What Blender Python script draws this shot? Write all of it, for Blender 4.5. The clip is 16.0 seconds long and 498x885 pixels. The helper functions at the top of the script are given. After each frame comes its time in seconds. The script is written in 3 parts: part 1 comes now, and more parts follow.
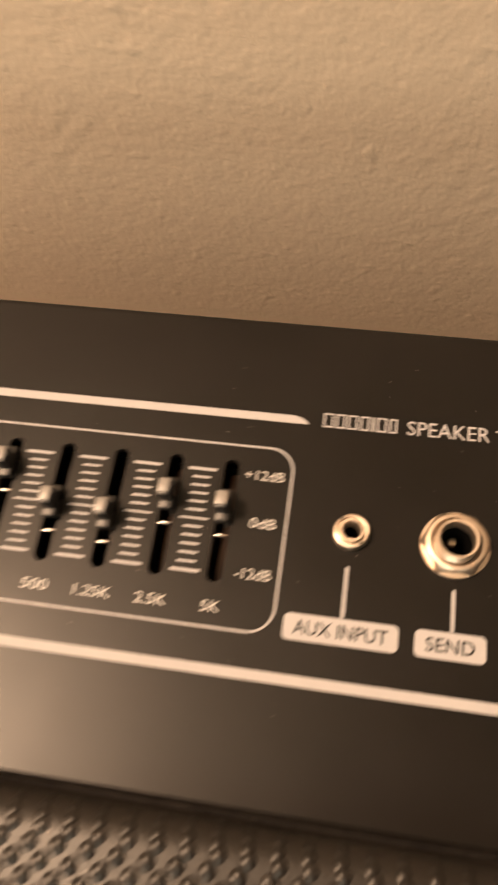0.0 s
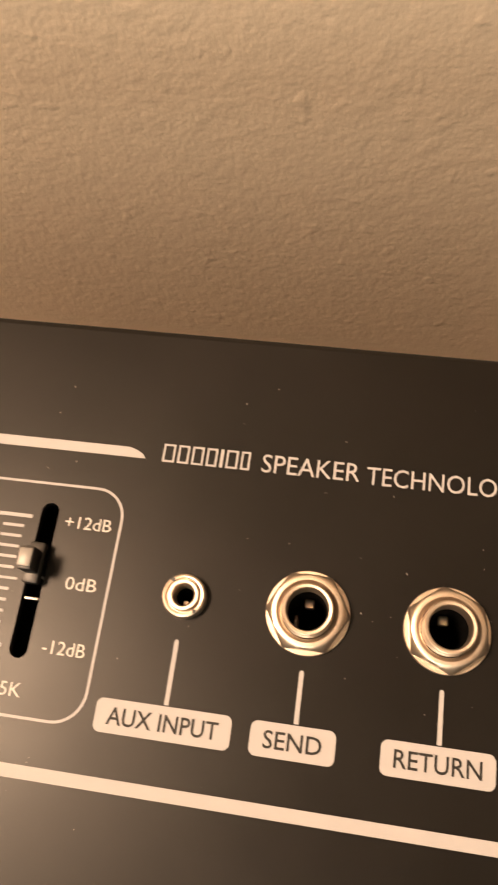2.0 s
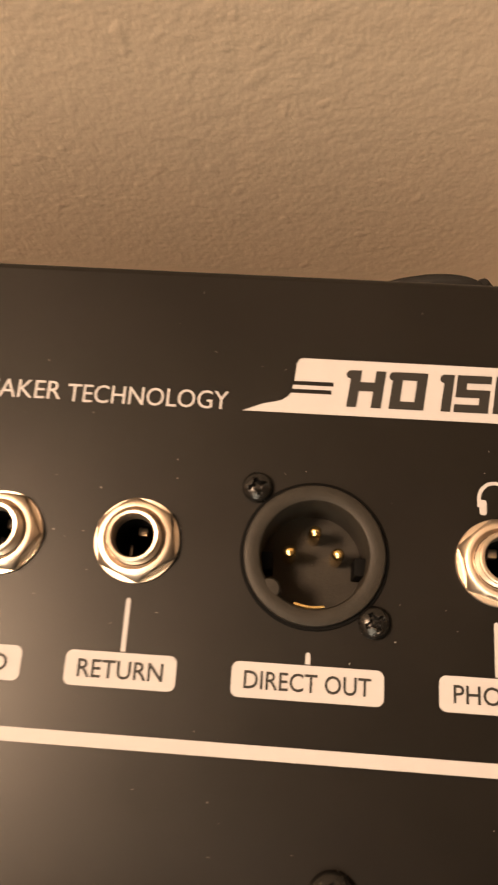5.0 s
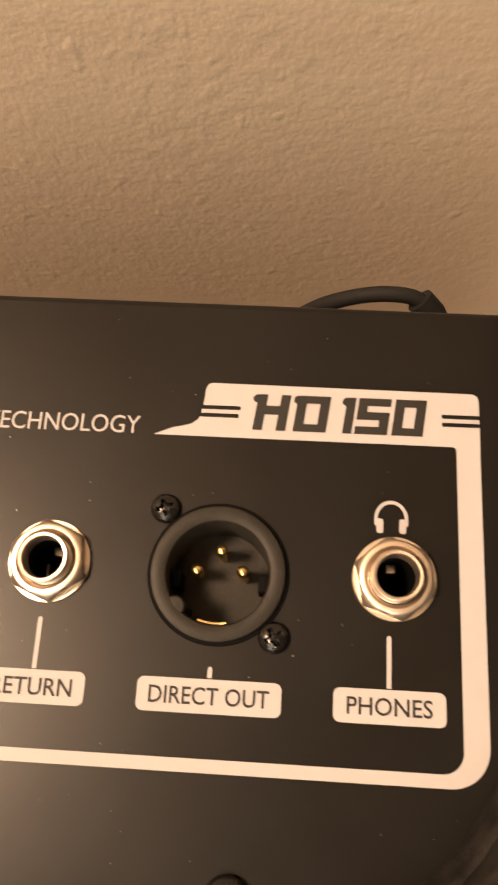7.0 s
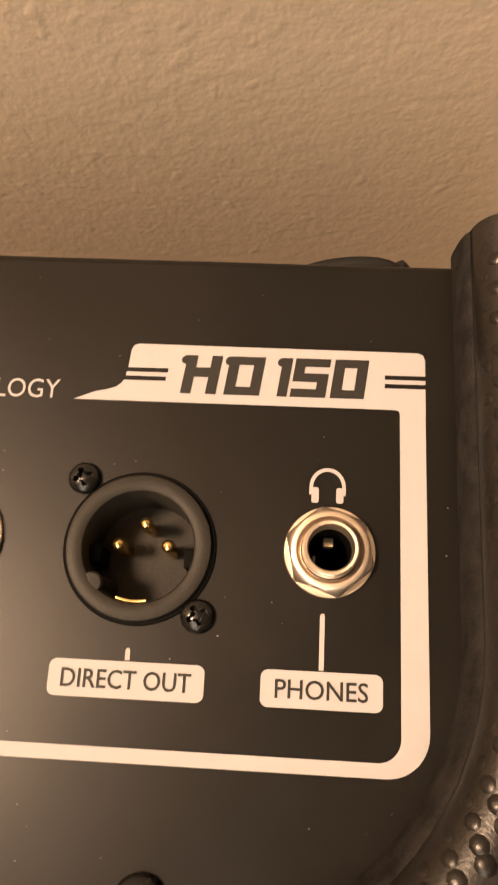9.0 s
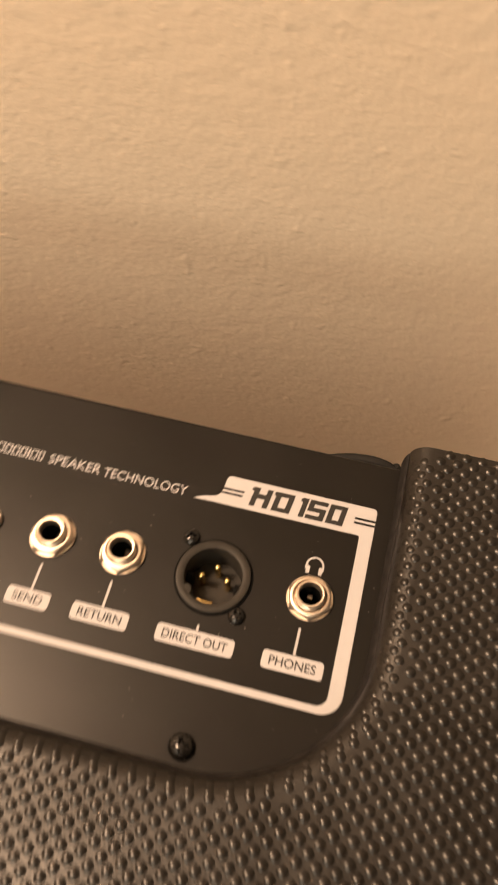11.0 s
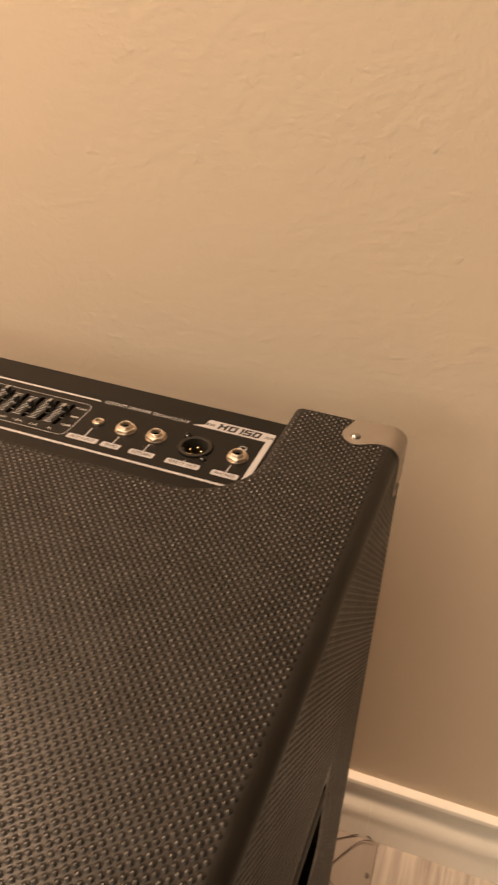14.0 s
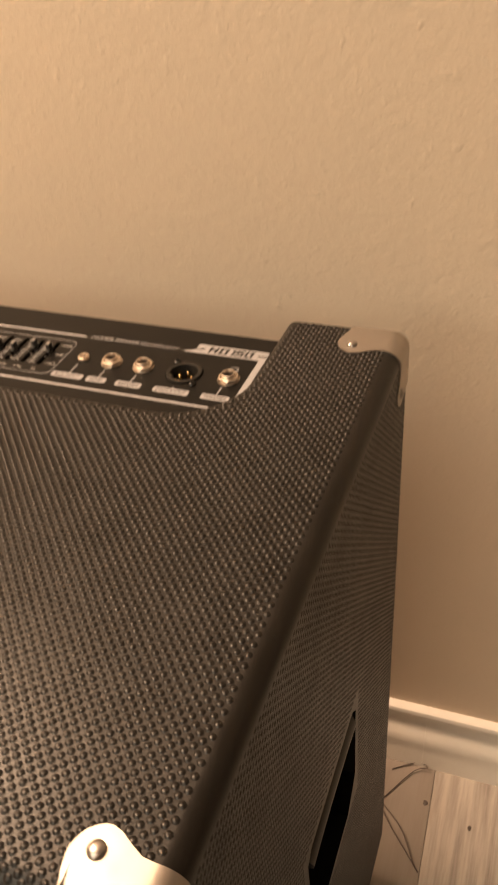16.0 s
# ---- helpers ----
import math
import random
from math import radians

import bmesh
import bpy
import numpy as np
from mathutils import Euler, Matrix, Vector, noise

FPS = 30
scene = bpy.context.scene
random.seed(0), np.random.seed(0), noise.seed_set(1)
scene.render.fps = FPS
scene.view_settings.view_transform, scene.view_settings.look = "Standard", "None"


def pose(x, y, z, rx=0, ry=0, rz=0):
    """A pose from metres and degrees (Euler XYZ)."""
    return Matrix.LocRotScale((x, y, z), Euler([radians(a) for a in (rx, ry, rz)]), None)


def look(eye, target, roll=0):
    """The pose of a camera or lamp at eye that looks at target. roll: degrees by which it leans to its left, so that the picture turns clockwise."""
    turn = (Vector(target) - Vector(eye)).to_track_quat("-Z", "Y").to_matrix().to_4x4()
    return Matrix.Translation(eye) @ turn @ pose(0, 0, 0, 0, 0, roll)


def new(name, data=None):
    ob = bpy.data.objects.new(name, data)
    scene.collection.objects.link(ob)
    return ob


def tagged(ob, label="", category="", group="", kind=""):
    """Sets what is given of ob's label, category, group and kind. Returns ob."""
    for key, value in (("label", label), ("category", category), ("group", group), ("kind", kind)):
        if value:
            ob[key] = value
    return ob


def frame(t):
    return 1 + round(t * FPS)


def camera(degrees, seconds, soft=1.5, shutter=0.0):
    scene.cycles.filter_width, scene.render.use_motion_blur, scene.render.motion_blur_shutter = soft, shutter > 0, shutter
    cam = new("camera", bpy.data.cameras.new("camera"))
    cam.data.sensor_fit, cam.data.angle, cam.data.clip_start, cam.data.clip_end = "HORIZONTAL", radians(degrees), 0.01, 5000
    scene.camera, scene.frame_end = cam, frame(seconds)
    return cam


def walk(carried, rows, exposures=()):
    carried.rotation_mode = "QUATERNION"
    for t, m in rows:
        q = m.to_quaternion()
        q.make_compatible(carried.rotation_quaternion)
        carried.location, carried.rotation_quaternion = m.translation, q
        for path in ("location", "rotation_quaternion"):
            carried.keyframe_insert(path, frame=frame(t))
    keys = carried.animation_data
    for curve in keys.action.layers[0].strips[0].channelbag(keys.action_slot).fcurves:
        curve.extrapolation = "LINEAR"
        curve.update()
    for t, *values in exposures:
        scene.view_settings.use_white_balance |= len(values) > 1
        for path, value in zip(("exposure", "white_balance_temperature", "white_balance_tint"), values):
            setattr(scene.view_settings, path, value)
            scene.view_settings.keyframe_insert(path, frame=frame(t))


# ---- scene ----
# ---------------------------------------------------------------- camera
cam = camera(35.71, 16.0, soft=2.0, shutter=0.9)
walk(cam, [
    (0, pose(-0.0789, -0.0550, 0.9502, 25.17, 4.73, 8.45)),
    (0.5, pose(-0.0637, -0.0353, 0.9315, 23.48, 5.24, 7.89)),
    (1, pose(-0.0572, -0.0312, 0.9272, 22.11, 4.74, 7.78)),
    (1.5, pose(-0.0522, -0.0300, 0.9282, 21.28, 5.05, 7.96)),
    (2, pose(-0.0505, -0.0201, 0.9257, 20.96, 5.11, 8.00)),
    (2.5, pose(-0.0384, -0.0236, 0.9231, 20.19, 4.41, 6.68)),
    (3, pose(-0.0231, -0.0312, 0.9345, 19.46, 3.57, 5.24)),
    (3.2, pose(-0.0218, -0.0304, 0.9311, 19.83, 3.66, 5.05)),
    (5.3, pose(-0.0014, -0.0207, 0.9124, 17.44, 2.25, 3.49)),
    (5.5, pose(0.0001, -0.0194, 0.9078, 17.19, 2.31, 3.20)),
    (6, pose(0.0009, -0.0193, 0.9066, 16.55, 2.95, 3.19)),
    (6.5, pose(0.0152, -0.0242, 0.9141, 16.87, 2.75, 2.72)),
    (7, pose(0.0116, -0.0194, 0.9252, 17.60, 2.02, 3.21)),
    (7.5, pose(0.0050, -0.0218, 0.9214, 18.02, 1.74, 3.58)),
    (8, pose(0.0231, -0.0263, 0.9232, 17.57, 1.87, 2.34)),
    (8.5, pose(0.0237, -0.0162, 0.9214, 17.62, 2.21, 2.22)),
    (9, pose(0.0251, -0.0200, 0.9127, 16.98, 2.57, 2.99)),
    (9.2, pose(0.0243, -0.0165, 0.9149, 16.50, 2.63, 3.44)),
    (11.3, pose(0.0363, -0.1011, 1.0287, 30.53, -1.47, 19.43)),
    (11.5, pose(0.0520, -0.1160, 1.0094, 27.81, 0.04, 23.95)),
    (12, pose(0.0787, -0.1761, 0.9958, 35.79, 5.79, 29.73)),
    (12.5, pose(0.1144, -0.2319, 1.0226, 39.53, 4.15, 23.29)),
    (13, pose(0.1380, -0.3215, 1.0788, 46.08, 2.73, 27.77)),
    (13.5, pose(0.2110, -0.3812, 1.0950, 53.48, -2.56, 19.19)),
    (14, pose(0.1867, -0.4037, 1.0980, 55.25, -1.57, 21.09)),
    (14.5, pose(0.2031, -0.4162, 1.0952, 55.04, 1.57, 18.83)),
    (15, pose(0.1998, -0.4062, 1.0851, 53.36, 2.82, 19.08)),
    (15.5, pose(0.2077, -0.3955, 1.0858, 52.61, 4.10, 18.94)),
    (16, pose(0.2145, -0.3802, 1.0628, 51.69, 4.68, 20.78)),
], exposures=[(0.0, -0.10), (3.0, 0.04), (7.0, 0.15), (9.2, 0.18), (11.5, 0.08), (12.5, 0.03), (13.5, -0.26), (14.5, -0.32), (16.0, -0.28)])

# ---------------------------------------------------------------- light
ZP = 0.785        # height of the control panel's face
ZT = 15.2         # top of the cabinet above the panel, mm
WALL_Y = 0.2335   # face of the wall at x = 0
FLOOR_Z = 0.0

world = bpy.data.worlds.new("room_world")
scene.world = world
world.use_nodes = True
world.node_tree.nodes["Background"].inputs[0].default_value = (1.0, 0.72, 0.48, 1)
world.node_tree.nodes["Background"].inputs[1].default_value = 0.02


def lamp(name, kind, energy, color, m, size=0.3):
    data = bpy.data.lights.new(name, kind)
    data.energy, data.color = energy, color
    if kind == "AREA":
        data.shape, data.size = "DISK", size
    else:
        data.shadow_soft_size = size
    ob = new(name, data)
    ob.matrix_world = m
    return ob


# warm lamps at ceiling height, none in view: one by the wall beside the amplifier, an added fill over the room's
# middle, one across the room
lamp("unseen_room_light", "AREA", 104.0, (1.0, 0.66, 0.42), look((-0.98, -0.06, 2.40), (-0.96, -0.06, 0.0)), 0.45)
# broad soft fill, added to lift the wall; no such fixture is known
lamp("unseen_room_light", "AREA", 34.0, (1.0, 0.85, 0.64), look((-0.35, -1.45, 2.40), (-0.35, -1.40, 0.0)), 1.4)
lamp("unseen_room_light", "AREA", 84.0, (1.0, 0.88, 0.67), look((-0.7, -3.5, 2.40), (-0.7, -3.45, 0.0)), 1.9)

# ---------------------------------------------------------------- materials


def material(name, color, rough=0.5, metal=0.0, color2=None, scale=60.0, mix=0.5, bump=0.0, bump_scale=400.0, rough2=None,
             spec=0.5, coat=0.0, detail=4.0, second=None):
    """A surface with colour and roughness that vary at two scales, and fine relief."""
    mat = bpy.data.materials.new(name)
    mat.use_nodes = True
    nt = mat.node_tree
    b = nt.nodes["Principled BSDF"]
    b.inputs["Metallic"].default_value = metal
    b.inputs["Roughness"].default_value = rough
    b.inputs["Specular IOR Level"].default_value = spec
    b.inputs["Coat Weight"].default_value = coat
    geo = nt.nodes.new("ShaderNodeNewGeometry")
    c2 = color2 or tuple(c * 0.75 for c in color)
    n1 = nt.nodes.new("ShaderNodeTexNoise")
    n1.inputs["Scale"].default_value, n1.inputs["Detail"].default_value = scale, detail
    n2 = nt.nodes.new("ShaderNodeTexNoise")
    n2.inputs["Scale"].default_value, n2.inputs["Detail"].default_value = (second or scale * 11), 3.0
    nt.links.new(geo.outputs["Position"], n1.inputs["Vector"])
    nt.links.new(geo.outputs["Position"], n2.inputs["Vector"])
    add = nt.nodes.new("ShaderNodeMath")
    add.operation = "MULTIPLY_ADD"
    add.inputs[1].default_value = 0.4
    nt.links.new(n2.outputs["Fac"], add.inputs[0])
    nt.links.new(n1.outputs["Fac"], add.inputs[2])
    ramp = nt.nodes.new("ShaderNodeMapRange")
    ramp.inputs["From Min"].default_value, ramp.inputs["From Max"].default_value = 0.45, 0.95
    ramp.inputs["To Max"].default_value = mix
    nt.links.new(add.outputs[0], ramp.inputs["Value"])
    mx = nt.nodes.new("ShaderNodeMix")
    mx.data_type = "RGBA"
    mx.inputs["A"].default_value, mx.inputs["B"].default_value = (*color, 1), (*c2, 1)
    nt.links.new(ramp.outputs[0], mx.inputs["Factor"])
    nt.links.new(mx.outputs["Result"], b.inputs["Base Color"])
    if rough2 is not None:
        rr = nt.nodes.new("ShaderNodeMapRange")
        rr.inputs["From Min"].default_value, rr.inputs["From Max"].default_value = 0.35, 0.7
        rr.inputs["To Min"].default_value, rr.inputs["To Max"].default_value = rough, rough2
        nt.links.new(n1.outputs["Fac"], rr.inputs["Value"])
        nt.links.new(rr.outputs[0], b.inputs["Roughness"])
    if bump:
        nb = nt.nodes.new("ShaderNodeTexNoise")
        nb.inputs["Scale"].default_value, nb.inputs["Detail"].default_value = bump_scale, 3.0
        nt.links.new(geo.outputs["Position"], nb.inputs["Vector"])
        bp = nt.nodes.new("ShaderNodeBump")
        bp.inputs["Distance"].default_value = bump
        nt.links.new(nb.outputs["Fac"], bp.inputs["Height"])
        nt.links.new(bp.outputs["Normal"], b.inputs["Normal"])
    return mat


PANEL = material("satin_black_paint", (0.0040, 0.0035, 0.0030), 0.33, color2=(0.0075, 0.0066, 0.0057), scale=30, rough2=0.39, spec=0.175, bump=0.00001, bump_scale=2500)
PRINT = material("white_print", (0.285, 0.28, 0.288), 0.7, color2=(0.26, 0.255, 0.262), scale=200, mix=0.5, spec=0.25)
PRINT_GREY = material("grey_white_print", (0.38, 0.37, 0.36), 0.6, color2=(0.32, 0.31, 0.30), scale=300, mix=0.5, spec=0.25)
INK = material("dark_print", (0.010, 0.009, 0.008), 0.6, spec=0.25)
NICKEL = material("nickel", (0.62, 0.53, 0.44), 0.36, 1.0, color2=(0.53, 0.45, 0.37), scale=300, mix=0.5, rough2=0.44)
NICKEL_DULL = material("brushed_nickel", (0.40, 0.36, 0.325), 0.40, 1.0, color2=(0.39, 0.355, 0.32), scale=90, mix=0.5, rough2=0.50, bump=0.00002, bump_scale=1500)
RIVET = material("dull_steel_rivet", (0.36, 0.335, 0.315), 0.34, 1.0, color2=(0.28, 0.26, 0.245), scale=400, mix=0.6)
GOLD = material("gold_plate", (0.86, 0.62, 0.26), 0.2, 1.0, scale=500, mix=0.4)
DARK = material("dark_plastic", (0.007, 0.0065, 0.006), 0.45, color2=(0.011, 0.010, 0.009), scale=200, bump=0.00002, bump_scale=3000)
XLR_PLASTIC = material("moulded_black_plastic", (0.013, 0.0115, 0.0095), 0.5, color2=(0.020, 0.018, 0.015), scale=300, mix=0.7, spec=0.14, bump=0.00004, bump_scale=2500)
# near-black without sheen: puts the shade of bores and recesses into the colour
HOLE = material("recess_shade_black", (0.0025, 0.0025, 0.0025), 0.7, spec=0.04)
BLACK_METAL = material("black_oxide_steel", (0.0035, 0.0032, 0.003), 0.20, 0.0, color2=(0.006, 0.0055, 0.005), scale=600, rough2=0.30, spec=0.32, coat=0.1)
CAP_GREY = material("grey_slider_cap", (0.17, 0.16, 0.15), 0.40, color2=(0.13, 0.125, 0.12), scale=500)
# one vinyl in two tones: shaded ground here, lit pebble tops in the next
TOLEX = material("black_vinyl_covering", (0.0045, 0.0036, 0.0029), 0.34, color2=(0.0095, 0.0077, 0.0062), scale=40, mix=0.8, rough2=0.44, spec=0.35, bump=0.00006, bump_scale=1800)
TOLEX_GRAIN = material("vinyl_pebbles_lit_tone", (0.0055, 0.0044, 0.0035), 0.30, color2=(0.011, 0.0100, 0.0090), scale=40, mix=0.8, rough2=0.38, spec=0.26, bump=0.00004, bump_scale=1800)
RUBBER = material("black_rubber", (0.008, 0.008, 0.008), 0.75, scale=100, spec=0.2)
BASEBOARD = material("white_gloss_trim", (0.80, 0.77, 0.72), 0.34, color2=(0.72, 0.68, 0.62), scale=18, mix=0.5, bump=0.0002, bump_scale=60)
# greyer than white paint, to weaken the unseen ceiling's bounce light
CEILING = material("dimmed_ceiling_paint", (0.52, 0.50, 0.48), 0.8, scale=6)
DUST = material("pale_dust", (0.30, 0.28, 0.26), 0.9)
FELT = material("dark_felt", (0.0065, 0.006, 0.0058), 0.95, color2=(0.022, 0.020, 0.019), scale=260, mix=0.9, spec=0.04, bump=0.0003, bump_scale=900)
HAIR = material("thin_dark_wire", (0.09, 0.07, 0.06), 0.5)
COPPER = material("brown_resistive_strip", (0.10, 0.045, 0.025), 0.4)


def wall_material():
    """Tan paint over a rolled, orange-peel texture."""
    mat = bpy.data.materials.new("tan_textured_paint")
    mat.use_nodes = True
    nt = mat.node_tree
    b = nt.nodes["Principled BSDF"]
    b.inputs["Roughness"].default_value = 0.62
    b.inputs["Specular IOR Level"].default_value = 0.35
    geo = nt.nodes.new("ShaderNodeNewGeometry")

    def noise_at(scale, detail=3.0, rough=0.55):
        n = nt.nodes.new("ShaderNodeTexNoise")
        n.inputs["Scale"].default_value, n.inputs["Detail"].default_value, n.inputs["Roughness"].default_value = scale, detail, rough
        nt.links.new(geo.outputs["Position"], n.inputs["Vector"])
        return n

    big, mid, fine, blob = noise_at(3.0), noise_at(115.0, 2.5, 0.5), noise_at(330.0, 2.0, 0.5), noise_at(85.0, 1.0, 0.5)
    ramp = nt.nodes.new("ShaderNodeMix")
    ramp.data_type = "RGBA"
    ramp.inputs["A"].default_value, ramp.inputs["B"].default_value = (0.61, 0.505, 0.395, 1), (0.66, 0.545, 0.425, 1)
    nt.links.new(big.outputs["Fac"], ramp.inputs["Factor"])
    nt.links.new(ramp.outputs["Result"], b.inputs["Base Color"])
    peak = nt.nodes.new("ShaderNodeMapRange")
    peak.inputs["From Min"].default_value, peak.inputs["From Max"].default_value = 0.64, 0.86
    peak.interpolation_type = "SMOOTHSTEP"
    nt.links.new(blob.outputs["Fac"], peak.inputs["Value"])
    normal = None
    for src, dist in ((mid.outputs["Fac"], 0.00044), (fine.outputs["Fac"], 0.00018), (peak.outputs[0], 0.00024)):
        bp = nt.nodes.new("ShaderNodeBump")
        bp.inputs["Distance"].default_value = dist
        nt.links.new(src, bp.inputs["Height"])
        if normal:
            nt.links.new(normal, bp.inputs["Normal"])
        normal = bp.outputs["Normal"]
    nt.links.new(normal, b.inputs["Normal"])
    return mat


def plank_material(name, dark, light, cloudy, contrast=0.8):
    """Printed oak planks: long grain along y, each plank shifted along the print."""
    mat = bpy.data.materials.new(name)
    mat.use_nodes = True
    nt = mat.node_tree
    b = nt.nodes["Principled BSDF"]
    b.inputs["Roughness"].default_value = 0.5
    geo = nt.nodes.new("ShaderNodeNewGeometry")
    info = nt.nodes.new("ShaderNodeObjectInfo")
    mp = nt.nodes.new("ShaderNodeMapping")
    mp.inputs["Scale"].default_value = (1.0, 0.06, 1.0)
    nt.links.new(geo.outputs["Position"], mp.inputs["Vector"])
    shift = nt.nodes.new("ShaderNodeVectorMath")
    shift.operation = "MULTIPLY_ADD"
    shift.inputs[1].default_value = (7.0, 3.0, 5.0)
    nt.links.new(info.outputs["Random"], shift.inputs[0])
    nt.links.new(mp.outputs["Vector"], shift.inputs[2])
    grain = nt.nodes.new("ShaderNodeTexNoise")
    grain.inputs["Scale"].default_value, grain.inputs["Detail"].default_value, grain.inputs["Roughness"].default_value = 95.0, 5.0, 0.65
    nt.links.new(shift.outputs[0], grain.inputs["Vector"])
    cloud = nt.nodes.new("ShaderNodeTexNoise")
    cloud.inputs["Scale"].default_value = 9.0
    nt.links.new(shift.outputs[0], cloud.inputs["Vector"])
    ramp = nt.nodes.new("ShaderNodeValToRGB")
    e = ramp.color_ramp.elements
    e[0].position, e[0].color = 0.33, (*dark, 1)
    e[1].position, e[1].color = 0.60, (*light, 1)
    nt.links.new(grain.outputs["Fac"], ramp.inputs["Fac"])
    mx = nt.nodes.new("ShaderNodeMix")
    mx.data_type = "RGBA"
    mx.inputs["B"].default_value = (*cloudy, 1)
    half = nt.nodes.new("ShaderNodeMath")
    half.operation = "MULTIPLY"
    half.inputs[1].default_value = contrast
    nt.links.new(cloud.outputs["Fac"], half.inputs[0])
    nt.links.new(half.outputs[0], mx.inputs["Factor"])
    nt.links.new(ramp.outputs["Color"], mx.inputs["A"])
    nt.links.new(mx.outputs["Result"], b.inputs["Base Color"])
    bp = nt.nodes.new("ShaderNodeBump")
    bp.inputs["Distance"].default_value = 0.0003
    nt.links.new(grain.outputs["Fac"], bp.inputs["Height"])
    nt.links.new(bp.outputs["Normal"], b.inputs["Normal"])
    return mat


WALL = wall_material()
PLANK = plank_material("grey_brown_wood_plank", (0.17, 0.14, 0.12), (0.53, 0.48, 0.425), (0.42, 0.37, 0.325))
PLANK_DARK = plank_material("dull_brown_wood_plank", (0.21, 0.17, 0.145), (0.30, 0.26, 0.225), (0.26, 0.22, 0.19), 1.2)
GAP = material("dark_plank_joint", (0.10, 0.085, 0.07), 0.8)

# ---------------------------------------------------------------- helpers for building


def thing(name, at, label, category, group="", kind=""):
    ob = new(name)
    ob.location = at
    ob.empty_display_size = 0.05
    return tagged(ob, label, category, group, kind)


def root_place(ob):
    while ob.parent:
        ob = ob.parent
    return Vector(ob.location)


def part(name, bm, mat, parent, label="", smooth=True, kind=""):
    """Links a bmesh in world metres as one mesh under parent."""
    if parent:
        bm.transform(Matrix.Translation(-root_place(parent)))
    me = bpy.data.meshes.new(name)
    bm.to_mesh(me)
    bm.free()
    for m in (mat if isinstance(mat, (list, tuple)) else [mat]):
        me.materials.append(m)
    if smooth:
        me.shade_smooth()
        me.set_sharp_from_angle(angle=radians(32))
    ob = new(name, me)
    ob.parent = parent
    return tagged(ob, label, kind=kind)


def W(u, v, w=0.0):
    """Panel millimetres to world metres."""
    return Vector((u / 1000, v / 1000, ZP + w / 1000))


def box(bm, lo, hi, bevel=0.0, segs=2):
    r = bmesh.ops.create_cube(bm, size=1.0)
    c = [(a + b) / 2 for a, b in zip(lo, hi)]
    s = [b - a for a, b in zip(lo, hi)]
    bmesh.ops.transform(bm, matrix=Matrix.Translation(c) @ Matrix.Diagonal((*s, 1)), verts=r["verts"])
    if bevel:
        es = {e for v in r["verts"] for e in v.link_edges}
        bmesh.ops.bevel(bm, geom=list(es), offset=bevel, segments=segs, affect="EDGES", profile=0.5)


def pbox(bm, u0, u1, v0, v1, w0, w1, bevel=0.0):
    box(bm, W(u0, v0, w0), W(u1, v1, w1), bevel / 1000)


def lathe(bm, at, profile, n=40, close=False, limit=None):
    """Turns a profile of (radius, height) mm round the upright axis at the panel place at; limit(angle, height) caps the radius."""
    rings = []
    for r, h in profile:
        ring = []
        for k in range(n):
            a = 2 * math.pi * k / n
            rr = min(r, limit(a)) if limit else r
            ring.append(bm.verts.new(W(at[0] + rr * math.cos(a), at[1] + rr * math.sin(a), at[2] + h)))
        rings.append(ring)
    for a, b in zip(rings, rings[1:]):
        for k in range(n):
            bm.faces.new((a[k], a[(k + 1) % n], b[(k + 1) % n], b[k]))
    if close:
        bm.faces.new(rings[-1])
    return rings


def sheet(bm, pts, w=0.12):
    """A flat printed shape on the panel, from its outline."""
    return bm.faces.new([bm.verts.new(W(u, v, w)) for u, v in pts])


def rounded(u0, u1, v0, v1, r, n=7):
    pts = []
    for cu, cv, a0 in ((u1 - r, v1 - r, 0), (u0 + r, v1 - r, 90), (u0 + r, v0 + r, 180), (u1 - r, v0 + r, 270)):
        for k in range(n + 1):
            a = radians(a0 + 90 * k / n)
            pts.append((cu + r * math.cos(a), cv + r * math.sin(a)))
    return pts


def ribbon(bm, pts, widths, w=0.12):
    """A printed line of the given half-widths along points."""
    rows = []
    for i, (u, v) in enumerate(pts):
        a, b = pts[max(0, i - 1)], pts[min(len(pts) - 1, i + 1)]
        d = Vector((b[0] - a[0], b[1] - a[1])).normalized()
        h = widths[i] if isinstance(widths, (list, tuple)) else widths
        rows.append((bm.verts.new(W(u - d.y * h, v + d.x * h, w)), bm.verts.new(W(u + d.y * h, v - d.x * h, w))))
    for a, b in zip(rows, rows[1:]):
        bm.faces.new((a[1], b[1], b[0], a[0]))


def lettering(text, u, v, width, height, w=0.12, mat=None, parent=None, bold=0.0, label=""):
    """Printed words: lower left corner, width and capital height in mm, in the built-in font."""
    cu = bpy.data.curves.new("lettering", "FONT")
    cu.body, cu.size, cu.offset, cu.resolution_u = text, 1.0, bold, 3
    tmp = bpy.data.objects.new("lettering", cu)
    scene.collection.objects.link(tmp)
    me = bpy.data.meshes.new_from_object(tmp.evaluated_get(bpy.context.evaluated_depsgraph_get()))
    bm = bmesh.new()
    bm.from_mesh(me)
    bpy.data.objects.remove(tmp)
    bpy.data.meshes.remove(me)
    xs, ys = [q.co.x for q in bm.verts], [q.co.y for q in bm.verts]
    x0, x1, y0, y1 = min(xs), max(xs), min(ys), max(ys)
    for q in bm.verts:
        q.co = W(u + (q.co.x - x0) / (x1 - x0) * width, v + (q.co.y - y0) / (y1 - y0) * height, w)
    return part("lettering", bm, mat or PRINT, parent, label, smooth=False)


